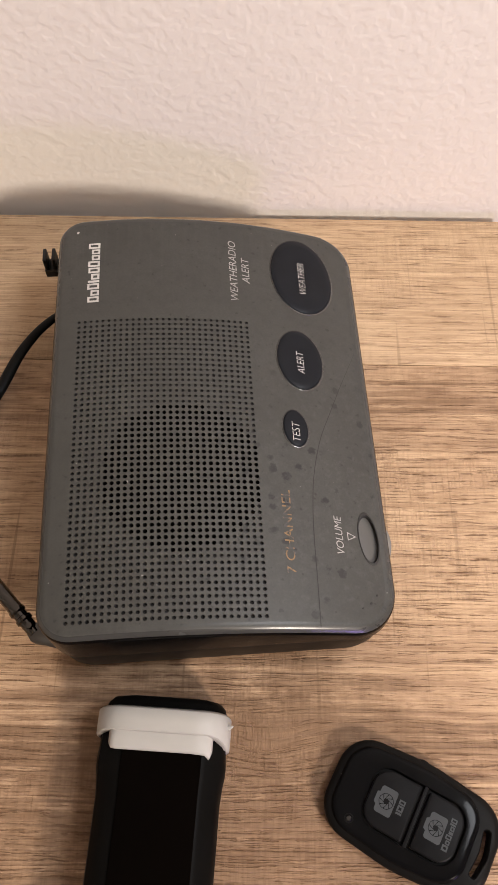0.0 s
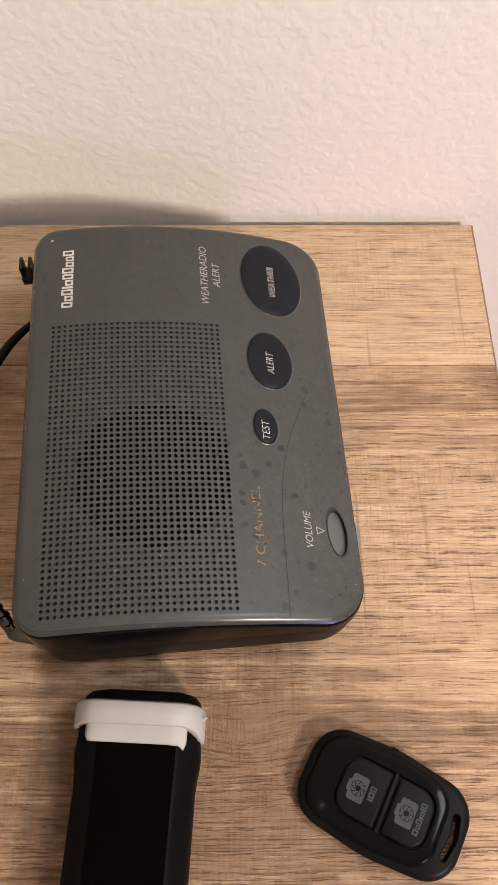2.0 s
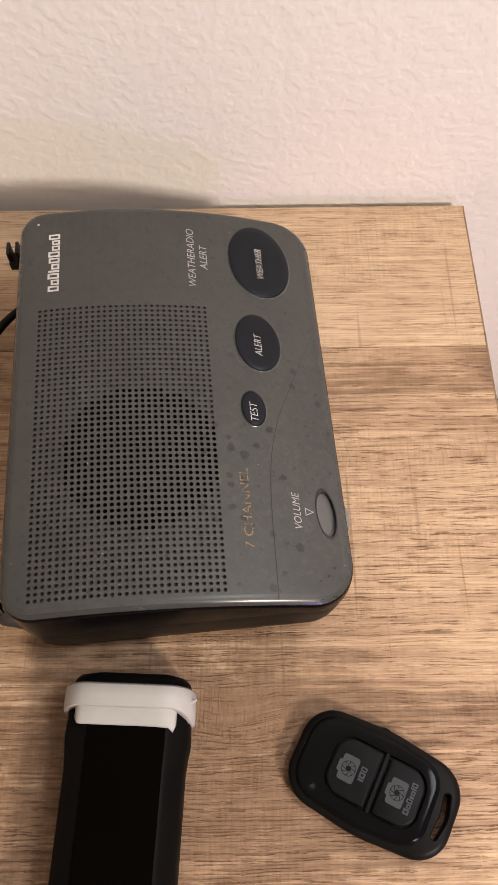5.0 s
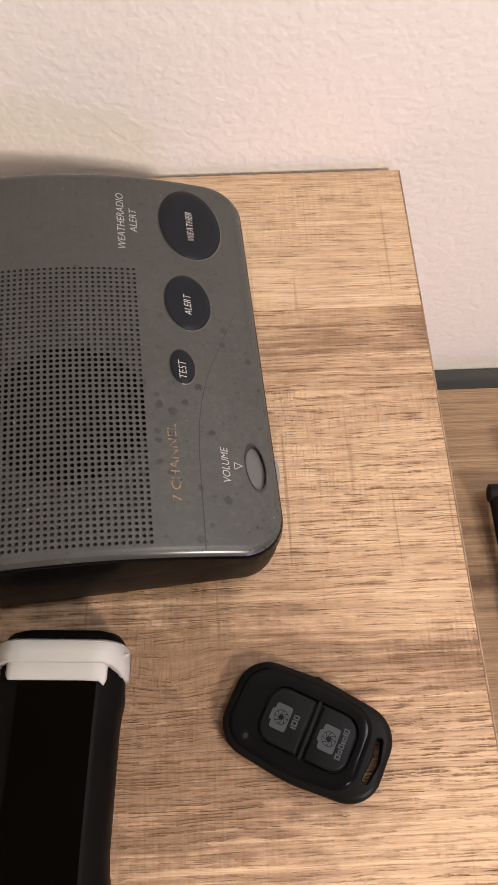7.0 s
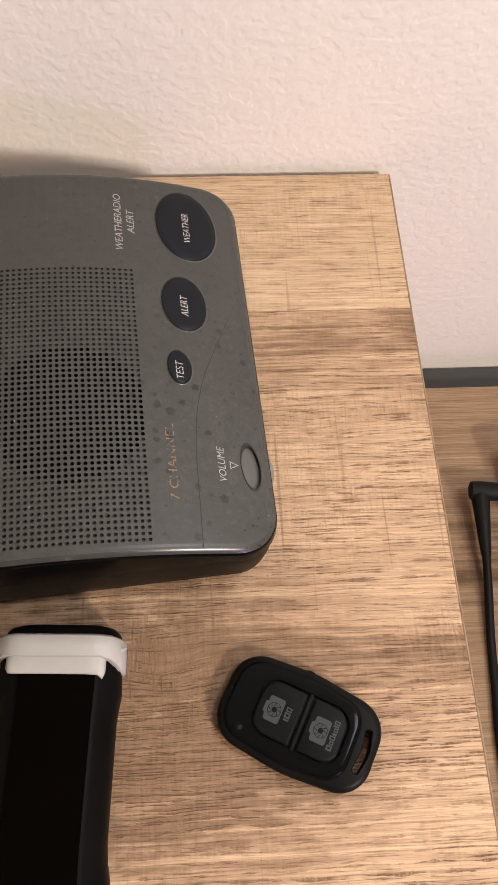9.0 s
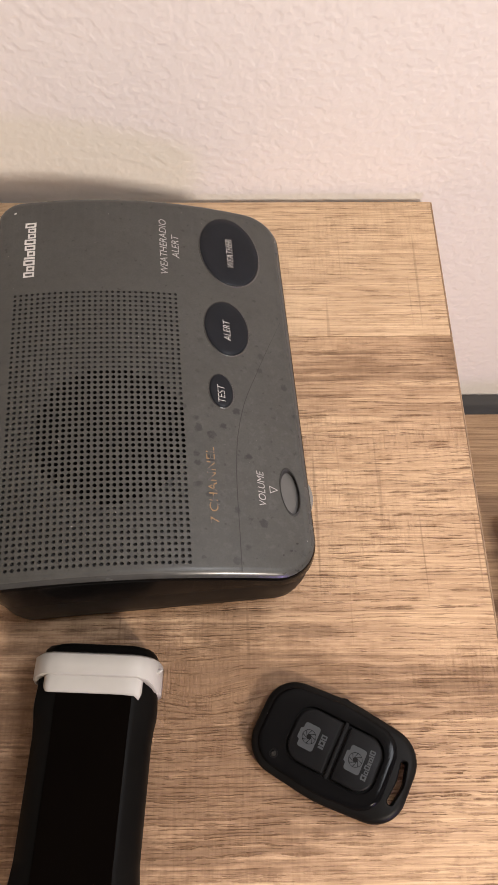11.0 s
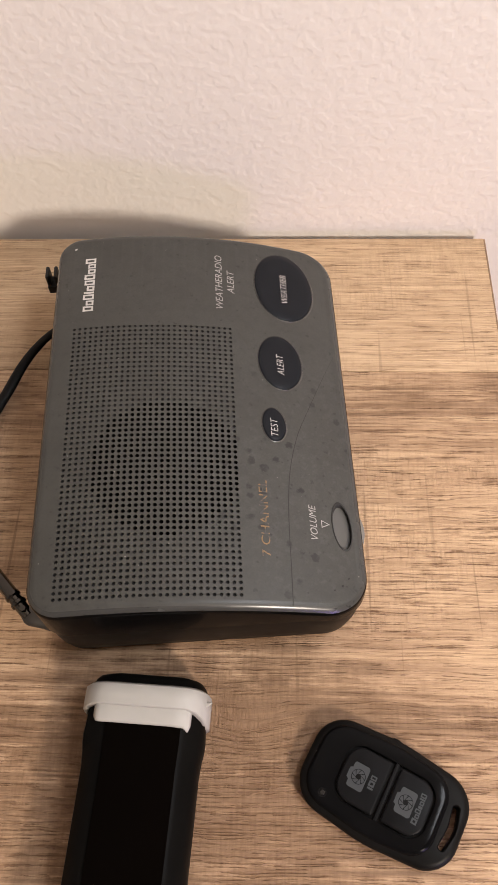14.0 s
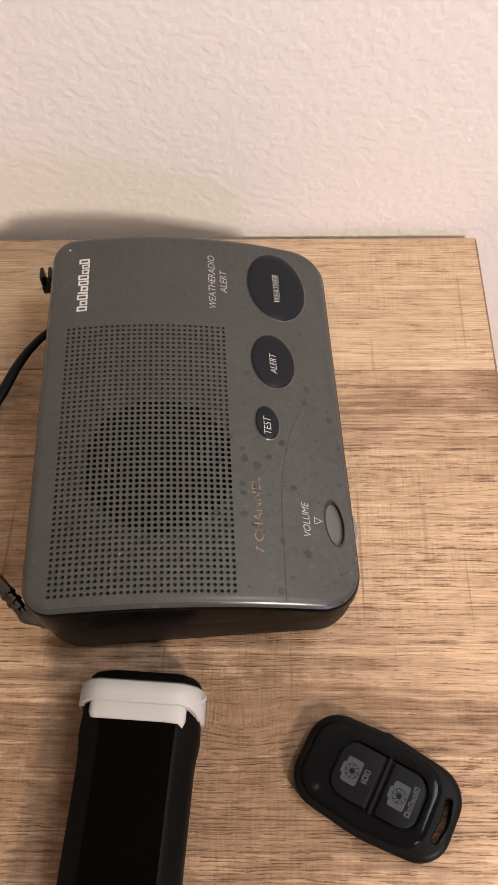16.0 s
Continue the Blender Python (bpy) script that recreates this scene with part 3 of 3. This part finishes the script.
    for u, v in ((-0.040, -0.062), (0.040, -0.062), (-0.040, 0.062), (0.038, 0.060)):
        part("foot", loft([[(p.x, p.y, z) for p in ellipse(u, v, 0.004, 0.004, 0, 16)] for z in (0.0, 0.0012)], True, True), RUBBER, root)

    # grille: one plate with a real hole in each cell
    verts, faces, mats = [], [], []
    ring = [(math.cos(math.pi / 4 * k), math.sin(math.pi / 4 * k)) for k in range(8)]
    rim = [(1, 0), (1, 1), (0, 1), (-1, 1), (-1, 0), (-1, -1), (0, -1), (1, -1)]
    for i in range(GRILLE_COLS):
        for j in range(GRILLE_ROWS):
            cx, cy = GRILLE_U + i * PITCH, GRILLE_V + j * ROW
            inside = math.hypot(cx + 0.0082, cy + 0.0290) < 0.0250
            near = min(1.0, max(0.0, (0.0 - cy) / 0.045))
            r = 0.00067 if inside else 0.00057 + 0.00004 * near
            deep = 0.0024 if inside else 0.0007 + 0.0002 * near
            base = len(verts)
            for a, b in rim:
                x, y = cx + a * PITCH / 2, cy + b * ROW / 2
                verts.append((x, y, top_height(x)))
            for drop in (0.0, deep):
                for a, b in ring:
                    x, y = cx + a * r, cy + b * r
                    verts.append((x, y, top_height(x) - drop))
            for k in range(8):
                m = (k + 1) % 8
                faces.append((base + k, base + m, base + 8 + m, base + 8 + k))
                mats.append(0)
                faces.append((base + 8 + k, base + 8 + m, base + 16 + m, base + 16 + k))
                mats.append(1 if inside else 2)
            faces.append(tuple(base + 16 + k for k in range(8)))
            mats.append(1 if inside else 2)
    mesh = bpy.data.meshes.new("speaker_grille")
    mesh.from_pydata(verts, [], faces)
    for one in (SHELL, HOLE_SHADE, DIMPLE_SHADE):
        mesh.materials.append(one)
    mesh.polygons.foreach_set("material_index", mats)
    mesh.update()
    grille = new("speaker_grille", mesh)
    grille.parent = root
    grille["label"] = "perforated charcoal grille of small round holes"

    # buttons: dark groove, thin rim, slightly domed cap
    def button(u, v, a, b, turn, words, width, height):
        lay = lambda scale, lift, drop=0.0: [(p.x, p.y, top_height(p.x) + lift) for p in ellipse(u, v, a * scale + drop, b * scale + drop, turn, 56)]  # noqa: E731
        rings = [lay(1, 0.00005, 0.0003), lay(1, 0.00025, 0.00022), lay(1, 0.0003, 0.00005), lay(1, 0.0002, -0.0001)]
        part("button_rim", loft(rings), RIM, root, "thin shiny rim")
        rings = [lay(1, 0.0001, -0.0001), lay(1, 0.0006, -0.0002), lay(1, 0.00085, -0.0006), lay(0.8, 0.00095), lay(0.45, 0.0010), lay(0.1, 0.00102)]
        cap = part("button", loft(rings, False, True), BUTTON, root, "glossy blue-black oval button")
        text = place_mesh(letters(words, width * 0.86, height * 0.82, 0.22, -0.012), Matrix.Translation((u, v - 0.0015, 0)) @ pose(0, 0, 0, 0, 0, 90), lambda p, q: top_height(p), 0.00116)
        part("lettering", text, INK, cap, "white capital letters")

    button(0.0361, 0.0518, 0.0113, 0.0166, 2, "WEATHER", 0.0160, 0.0029)
    button(0.0324, 0.0153, 0.0080, 0.0119, 2, "ALERT", 0.0105, 0.0029)
    button(0.0286, -0.0116, 0.0042, 0.0068, 3, "TEST", 0.0083, 0.0030)

    def print_on(bm, u, v, material, name="lettering", label="", lift=0.00016):
        place_mesh(bm, Matrix.Translation((u, v, 0)) @ pose(0, 0, 0, 0, 0, 90), lambda p, q: top_height(p), lift)
        return part(name, bm, material, root, label)

    print_on(letters("WEATHERADIO", 0.0264, 0.0027, 0.22), 0.0113, 0.0508, INK_THIN, label="thin pale capital letters")
    print_on(letters("ALERT", 0.0114, 0.0026, 0.22), 0.0157, 0.0511, INK_THIN, label="thin pale capital letters")
    print_on(bars([0.0024, 0.0023, 0.0025, 0.0009, 0.0025, 0.0023, 0.0025, 0.0023, 0.0021, 0.0024],
                  [0.0039, 0.0029, 0.0041, 0.0039, 0.0029, 0.0039, 0.0041, 0.0029, 0.0029, 0.0041], 0.0004, -0.0020),
             -0.0373, 0.0493, INK, "brand_mark", "row of plain white blocks")["kind"] = "stuff"
    print_on(letters("VOLUME", 0.0124, 0.0024, 0.22), 0.0392, -0.0476, INK_THIN, label="thin pale capital letters")
    print_on(letters("7 CHANNEL", 0.0268, 0.0028, 0.05), 0.0233, -0.0472, INK_GOLD, label="worn gold lettering")
    # outlined arrow beside the wheel
    tri = bmesh.new()
    outer = [tri.verts.new(p) for p in ((-0.0014, 0.0013, 0), (0.0014, 0.0013, 0), (0.0, -0.0016, 0))]
    hole = [tri.verts.new(p) for p in ((-0.00098, 0.00104, 0), (0.00098, 0.00104, 0), (0.0, -0.00100, 0))]
    for k in range(3):
        tri.faces.new((outer[k], outer[(k + 1) % 3], hole[(k + 1) % 3], hole[k]))
    print_on(tri, 0.0432, -0.0480, INK_THIN, "arrow_mark")

    # curved seam between the top panel and the front corner
    path = spline([Vector((u, v, 0)) for u, v in ((0.0305, -0.0765), (0.0309, -0.0612), (0.0311, -0.0505), (0.0317, -0.0393), (0.0332, -0.0276), (0.0365, -0.0150), (0.0411, -0.0040), (0.0464, 0.0080), (0.0516, 0.0192), (0.0546, 0.0262))], 8)
    seam = bmesh.new()
    pairs = []
    for i, p in enumerate(path):
        t = (path[min(i + 1, len(path) - 1)] - path[max(i - 1, 0)]).normalized()
        w = Vector((t.y, -t.x, 0)) * (0.00013 * (1.0 if i < 36 else 1 - (i - 36) / 40))
        pairs.append([seam.verts.new((q.x, q.y, top_height(q.x) + 0.00006)) for q in (p - w, p + w)])
    for a, b in zip(pairs, pairs[1:]):
        seam.faces.new((a[0], a[1], b[1], b[0]))
    part("seam", seam, GROOVE, root, "fine dark seam line")

    # volume wheel: oval window, wheel rim that shows at the side
    u, v = 0.0489, -0.0481
    lay = lambda s, lift: [(p.x, p.y, top_height(p.x) + lift) for p in ellipse(u, v, 0.0031 * s, 0.0081 * s, 3)]  # noqa: E731
    part("wheel_window", loft([lay(1.10, 0.00005), lay(1.07, 0.00022), lay(1.0, 0.0002), lay(0.95, -0.0004), lay(0.93, -0.0018)]), GROOVE, root, "dark oval recess")
    part("volume_wheel", loft([lay(0.98, -0.0015), lay(0.8, -0.0014), lay(0.4, -0.0012)], False, True), WHEEL, root, "grey ribbed volume wheel")
    c = Vector((u - 0.0043, v - 0.0002))
    part("wheel_edge", loft([[(p.x, p.y, z) for p in ellipse(c.x, c.y, r, r, 0, 56)] for r, z in ((0.0115, 0.0195), (0.0122, 0.0200), (0.0122, 0.0245), (0.0115, 0.0250))], True, True),
         WHEEL_CLEAR, root, "pale rim of the volume wheel")

    # a fleck of pale dust and a few chips of lost paint
    for u, v, r, material, name in ((-0.0435, 0.0678, 0.00055, INK, "dust_fleck"), (0.0470, -0.0690, 0.0005, GROOVE, "paint_chip"), (0.0492, -0.0664, 0.0004, GROOVE, "paint_chip"), (0.0442, -0.0706, 0.00035, GROOVE, "paint_chip")):
        fleck = [[(p.x, p.y, top_height(p.x) + lift) for p in ellipse(u, v, r * s, r * s * 0.8, 35, 10)] for s, lift in ((1.0, 0.00004), (0.7, 0.00014))]
        part(name, loft(fleck, False, True), material, root)

    # antenna clip on the rear side
    u, v = -0.0585, 0.0765
    clip = bmesh.new()
    for x0, x1, y0, y1, z0, z1 in ((-0.0030, 0.0045, -0.0045, 0.0015, 0.016, 0.020), (-0.0028, -0.0014, -0.0040, 0.0020, 0.019, 0.0255), (0.0006, 0.0020, -0.0040, 0.0020, 0.019, 0.0255)):
        piece = box(u + x0, u + x1, v + y0, v + y1, z0, z1, 0.0004)
        mesh = bpy.data.meshes.new("piece")
        piece.to_mesh(mesh)
        piece.free()
        clip.from_mesh(mesh)
        bpy.data.meshes.remove(mesh)
    part("antenna_clip", clip, BLACK_PLASTIC, root, "small black forked clip")

    # telescopic antenna, swung out from the rear near corner
    inv = RADIO.inverted()
    base, way = Vector((-0.1765, -0.1895, 0.0175)), Vector((-0.70, 0.71, 0.05)).normalized()
    foot = Vector((-0.1672, -0.1915, 0.0150))
    tongue = [foot.lerp(base, k / 6) for k in range(7)] + [base + (base - foot).normalized() * 0.0016]
    part("antenna_hinge", tube([inv @ p for p in tongue], [0.0030, 0.0031, 0.0031, 0.0032, 0.0034, 0.0035, 0.0031, 0.0016], 16, 0.62), HINGE, root, "grey-brown swivel tongue")
    rod = part("antenna", tube([inv @ (base + way * d) for d in (-0.001, 0.004, 0.0045, 0.0056, 0.006, 0.0075, 0.008, 0.0091, 0.0095, 0.060, 0.0602, 0.14)],
                               [0.0021, 0.0022, 0.0027, 0.0027, 0.0022, 0.0022, 0.0027, 0.0027, 0.0024, 0.0024, 0.0019, 0.0019], 18), CHROME, root, "chrome telescopic antenna")
    part("rivet", loft([[inv @ (base + way * 0.0015 + Vector((0.0010 * math.cos(a), 0.0010 * math.sin(a), z))) for a in (2 * math.pi * k / 12 for k in range(12))] for z in (0.0018, 0.0030, 0.0034)], True, True), CHROME, rod)

    # flat twin power cord leaving the rear side
    run = spline([(-0.1800, -0.0645, 0.0135), (-0.1850, -0.0655, 0.0130), (-0.1928, -0.0715, 0.0105), (-0.1998, -0.0800, 0.0070), (-0.2052, -0.0915, 0.0040), (-0.2105, -0.1065, 0.0032),
                  (-0.218, -0.140, 0.0032), (-0.24, -0.18, 0.0032), (-0.29, -0.22, 0.0032), (-0.36, -0.24, 0.0032)], 8)
    radii = [0.0013 + 0.0010 * min(1.0, k / 30) for k in range(len(run))]
    part("power_cord", tube([inv @ p for p in run], radii, 14, 0.75), RUBBER, root, "black flat power cord")
    return root


build_radio()


# ---- black case with white band ----
def build_case():
    cx = -0.1346
    base_y = -0.2400
    root = thing("power_bank", (cx - 0.0006, base_y + 0.0012, 0.0), "black faceted handheld device with a white silicone band round its end", "power bank")
    root.rotation_euler = (0, 0, radians(-2.8))
    root.scale = (1.0, 1.0, 0.76)
    inv = Matrix.Translation((-cx, -base_y, 0))

    def section(y, half, top, flat, low=0.0):
        """A ring of the faceted cross-section at y."""
        pts = [(-half * 0.72, low), (half * 0.72, low), (half * 0.97, low + 0.004), (half, low + 0.010), (half, top * 0.62), (half * 0.94, top * 0.80), (flat + 0.0018, top - 0.0010), (flat, top)]
        pts += [(-(flat - 0.0014), top), (-(flat + 0.0004), top - 0.0010), (-half * 0.94, top * 0.80), (-half, top * 0.62), (-half, low + 0.010), (-half * 0.97, low + 0.004)]
        return [inv @ Vector((cx + x + SLANT * (y + 0.24), y, z)) for x, z in pts]

    stations = [(-0.2096, 0.0146, 0.0225, 0.0100, 0.004), (-0.2102, 0.0166, 0.0248, 0.0112, 0.002), (-0.2118, 0.0180, 0.0266, 0.0118, 0.0005), (-0.215, 0.0187, 0.0280, 0.0120, 0.0), (-0.2235, 0.0188, 0.0280, 0.0120, 0.0), (-0.228, 0.0191, 0.0280, 0.0120, 0.0),
                (-0.2305, 0.0190, 0.0280, 0.0120, 0.0), (-0.2335, 0.0185, 0.0279, 0.0119, 0.0), (-0.238, 0.0181, 0.0278, 0.0118, 0.0), (-0.2715, 0.0180, 0.0277, 0.0117, 0.0), (-0.2765, 0.0185, 0.0278, 0.0118, 0.0), (-0.2815, 0.0196, 0.028, 0.0120, 0.0),
                (-0.318, 0.0194, 0.028, 0.0120, 0.0), (-0.3225, 0.0175, 0.0262, 0.0110, 0.002), (-0.3235, 0.0150, 0.024, 0.0100, 0.004)]
    part("body", loft([section(*s) for s in stations], True, True), SATIN, root, "satin black faceted body", 35)
    # glossy top panel
    bm = bmesh.new()
    rows = []
    for y, half, top, flat, low in stations[3:13]:
        dx = cx + SLANT * (y + 0.24)
        rows.append([bm.verts.new(inv @ Vector((dx + x, y, top + z))) for x, z in ((-flat + 0.0010, -0.0004), (-flat + 0.0013, 0.0004), (flat + 0.0001, 0.0004), (flat + 0.0004, -0.0004))])
    for a, b in zip(rows, rows[1:]):
        for k in range(3):
            bm.faces.new((a[k], a[k + 1], b[k + 1], b[k]))
    part("top_panel", bm, GLOSS, root, "deep black glossy panel", 30)

    # white band: a wrap with a shallow lip along its open edge
    def strip(y0, arch, thick):
        """A soft-edged strip over the arch; each arch point carries the y at which the strip ends."""
        rings = []
        for near, far, grow in ((0.0, 1.0, 0.0), (0.0007, 1.0, thick), (0.55, 0.45, thick), (-0.0006, 0.0, thick), (0.0, 0.0, 0.0)):
            ring = []
            for x, z, end in arch:
                y = y0 - near if far == 1.0 else (y0 * far + end * near if far else end - near)
                n = Vector((x * 0.55, z - 0.012)).normalized() * grow
                ring.append(inv @ Vector((cx + x + n.x, y, z + n.y)))
            rings.append(ring)
        return loft(rings, False, False, closed=False)

    def soft(ob, thick):
        mod = ob.modifiers.new("thickness", "SOLIDIFY")
        mod.thickness, mod.offset = thick, 0.0
        return ob

    low, deep = -0.2204, -0.2234
    arch = [(-0.0189, 0.004, -0.2214), (-0.0192, 0.0125, -0.2216), (-0.0187, 0.0195, -0.2214), (-0.0173, 0.0230, -0.2208), (-0.0156, 0.0258, low), (-0.0130, 0.0279, low), (-0.009, 0.0284, low), (0.0, 0.0285, low), (0.009, 0.0284, low),
            (0.0130, 0.0279, low), (0.0156, 0.0258, -0.2210), (0.0171, 0.0230, -0.2220), (0.0181, 0.0195, -0.2230), (0.0184, 0.0125, deep), (0.0182, 0.004, deep)]
    band = soft(part("band", strip(-0.2137, arch, 0.0011), WHITE_RUBBER, root, "white silicone band", 60), 0.0009)
    lip_end = -0.2254
    lip_arch = [(-0.0148, 0.0262, lip_end + 0.0012), (-0.0140, 0.0275, lip_end + 0.0002), (-0.0128, 0.0282, lip_end), (-0.009, 0.0284, lip_end), (0.0, 0.0285, lip_end), (0.009, 0.0284, lip_end), (0.0130, 0.0281, lip_end - 0.0002), (0.0142, 0.0270, lip_end - 0.0013), (0.0148, 0.0262, lip_end + 0.0004)]
    soft(part("band_lip", strip(-0.2198, lip_arch, 0.0004), WHITE_RUBBER, band, "lower lip of the band", 60), 0.0006)
    part("moulding_tab", tube([inv @ Vector((cx + 0.0188, -0.2172, 0.0205)), inv @ Vector((cx + 0.0198, -0.2170, 0.0212)), inv @ Vector((cx + 0.0207, -0.2166, 0.0216))], [0.0009, 0.0006, 0.0002], 8), WHITE_RUBBER, band)
    return root


SLANT = 0.0
build_case()


# ---- remote shutter ----
def build_remote():
    root = thing("remote_control", (-0.0597, -0.2394, 0.0), "small glossy black two-button camera remote with strap slot", "remote control")
    root.rotation_euler = (0, 0, radians(-27.0))
    root.scale = (1.0, 1.0, 0.78)
    shape = dense(rounded([(-0.0256, -0.0140), (0.0, -0.0163), (0.0258, -0.0138), (0.0258, 0.0138), (0.0, 0.0163), (-0.0256, 0.0140)], [0.0105, 0.05, 0.0105, 0.0105, 0.05, 0.0105], 10), 0.003)
    slot = dense(rounded([(0.0203, -0.0066), (0.0221, -0.0070), (0.0236, 0.0), (0.0221, 0.0070), (0.0203, 0.0066), (0.0212, 0.0)], [0.0008, 0.0008, 0.01, 0.0008, 0.0008, 0.01], 5), 0.002)

    def skin(levels, hole):
        """Side walls, and flat top and bottom faces that leave the strap slot open."""
        bm = bmesh.new()
        outer = loft([[(p.x, p.y, z) for p in grown(shape, d)] for d, z in levels], bm=bm)
        inner = loft([[(p.x, p.y, z) for p in grown(hole, d)] for d, z in ((0.0004, levels[0][1]), (0, levels[0][1] + 0.0005), (0, levels[-1][1] - 0.0005), (0.0004, levels[-1][1]))], bm=bm)
        bm.edges.ensure_lookup_table()
        for z in (levels[0][1], levels[-1][1]):
            rim = [e for e in bm.edges if e.is_boundary and all(abs(v.co.z - z) < 1e-7 for v in e.verts)]
            bmesh.ops.triangle_fill(bm, use_beauty=True, use_dissolve=False, edges=rim, normal=(0, 0, 1))
        return bm

    part("body", skin([(-0.0018, 0.0), (-0.0006, 0.0006), (0.0, 0.0020), (0.0, 0.0048), (-0.0006, 0.0060), (-0.0020, 0.0068)], slot), REMOTE_BODY, root, "matt black body", 40)
    face = dense(rounded([(-0.0236, -0.0124), (0.0, -0.0146), (0.0188, -0.0124), (0.0188, 0.0124), (0.0, 0.0146), (-0.0236, 0.0124)], [0.0088, 0.05, 0.0080, 0.0080, 0.05, 0.0088], 10), 0.003)
    well = dense(rounded([(-0.0150, -0.0092), (0.0152, -0.0092), (0.0152, 0.0094), (-0.0150, 0.0094)], [0.0060] * 4, 8), 0.003)
    plate = loft([[(p.x, p.y, z) for p in grown(face, d)] for d, z in ((0.0, 0.0064), (-0.0001, 0.0071), (-0.0004, 0.0079), (-0.0010, 0.0084), (-0.0018, 0.0086))])
    loft([[(p.x, p.y, z) for p in grown(well, d)] for d, z in ((0.0, 0.0086), (-0.0002, 0.0084), (-0.0002, 0.0066))], bm=plate)
    rim = [e for e in plate.edges if e.is_boundary and all(abs(v.co.z - 0.0086) < 1e-7 for v in e.verts)]
    bmesh.ops.triangle_fill(plate, use_beauty=True, use_dissolve=False, edges=rim, normal=(0, 0, 1))
    part("face_plate", plate, REMOTE_GLOSS, root, "glossy black raised face with a sunk button well", 40)
    part("well_floor", loft([[(p.x, p.y, z) for p in grown(well, 0.0002)] for z in (0.0064, 0.0067)], False, True), HOLE_SHADE, root, "", 40)

    def key(points, radii):
        k = dense(rounded(points, radii, 8), 0.003)
        return part("button", loft([[(p.x, p.y, z) for p in grown(k, d)] for d, z in ((0.0, 0.0067), (0.0, 0.0088), (-0.0003, 0.0091), (-0.0006, 0.0092))], False, True), REMOTE_KEY, root, "black push button with grey camera mark", 40)

    first = key([(-0.0141, -0.0083), (-0.0008, -0.0083), (-0.0008, 0.0085), (-0.0141, 0.0085)], [0.0052, 0.0006, 0.0006, 0.0052])
    second = key([(0.0022, -0.0083), (0.0143, -0.0083), (0.0143, 0.0085), (0.0022, 0.0085)], [0.0006, 0.0052, 0.0052, 0.0006])

    part("key_divider", box(0.0001, 0.0013, -0.0091, 0.0093, 0.0066, 0.0086, 0.0003), REMOTE_KEY, root, "thin black bar between the buttons")

    def camera_mark(cx, cy, owner):
        """A rounded camera outline, cut by the thin lines of a ring and an eight-bladed aperture."""
        bm = bmesh.new()
        body = rounded([(-0.0026, -0.0039), (0.0026, -0.0039), (0.0026, 0.0039), (-0.0026, 0.0039)], [0.0008] * 4, 4)
        humped = []
        for p in dense(body, 0.0004):
            humped.append(Vector((p.x - (0.0008 if p.x < -0.0018 and abs(p.y) < 0.0017 else 0.0), p.y)))
        ringed = [Vector((0.00225 * math.cos(a), 0.00225 * math.sin(a))) for a in (2 * math.pi * k / 40 for k in range(40))]
        z = 0.00932
        a = [bm.verts.new((cx + p.x, cy + p.y, z)) for p in humped]
        b = [bm.verts.new((cx + p.x, cy + p.y, z)) for p in ringed]
        for loop in (a, b):
            for k in range(len(loop)):
                bm.edges.new((loop[k], loop[(k + 1) % len(loop)]))
        bmesh.ops.triangle_fill(bm, use_beauty=True, use_dissolve=False, edges=bm.edges[:], normal=(0, 0, 1))
        for k in range(8):
            t = math.pi / 4 * k
            at = lambda r, d: bm.verts.new((cx + r * math.cos(t + d), cy + r * math.sin(t + d), z))  # noqa: E731
            bm.faces.new((at(0.00207, 0.05), at(0.00209, 0.26), at(0.00209, 0.48), at(0.00207, 0.70), at(0.00085, 1.30), at(0.00078, 1.02)))
        part("camera_mark", bm, INK_GREY, owner, "grey camera symbol")

    camera_mark(-0.0087, -0.0002, first)
    camera_mark(0.0070, 0.0000, second)

    def word(cx, cy, widths, heights, owner):
        bm = bars(widths, heights, 0.00022, -0.0007)
        bmesh.ops.transform(bm, matrix=pose(cx, cy, 0.00932, 0, 0, 90), verts=bm.verts)
        part("word_mark", bm, INK_GREY, owner, "short row of plain grey blocks")["kind"] = "stuff"

    word(-0.0040, 0.0002, [0.0006, 0.0018, 0.0014], [0.0018, 0.0019, 0.0019], first)
    word(0.0114, 0.0002, [0.0017, 0.0012, 0.0013, 0.0008, 0.0013, 0.0005, 0.0013], [0.0018, 0.0013, 0.0018, 0.0013, 0.0013, 0.0018, 0.0018], second)
    led = loft([[(p.x, p.y, z) for p in ellipse(-0.0166, -0.0095, r, r, 0, 16)] for r, z in ((0.0010, 0.0078), (0.0010, 0.0085), (0.0006, 0.0089))], False, True)
    lens = part("indicator_light", led, LENS, root, "tiny smoky indicator lens")
    collar = loft([[(p.x, p.y, z) for p in ellipse(-0.0166, -0.0095, r, r, 0, 20)] for r, z in ((0.00100, 0.0084), (0.00110, 0.00872), (0.00135, 0.00872), (0.00145, 0.0084))])
    part("collar", collar, REMOTE_BODY, lens)
    nub = loft([[(p.x, p.y, z) for p in ellipse(-0.0022, 0.0151, a, b, 0, 24)] for a, b, z in ((0.0020, 0.0010, 0.0022), (0.0023, 0.0013, 0.0030), (0.0023, 0.0013, 0.0048), (0.0019, 0.0009, 0.0055), (0.0010, 0.0004, 0.0057))], True, True)
    part("slide_switch", nub, REMOTE_BODY, root, "low rounded side switch")
    return root


build_remote()
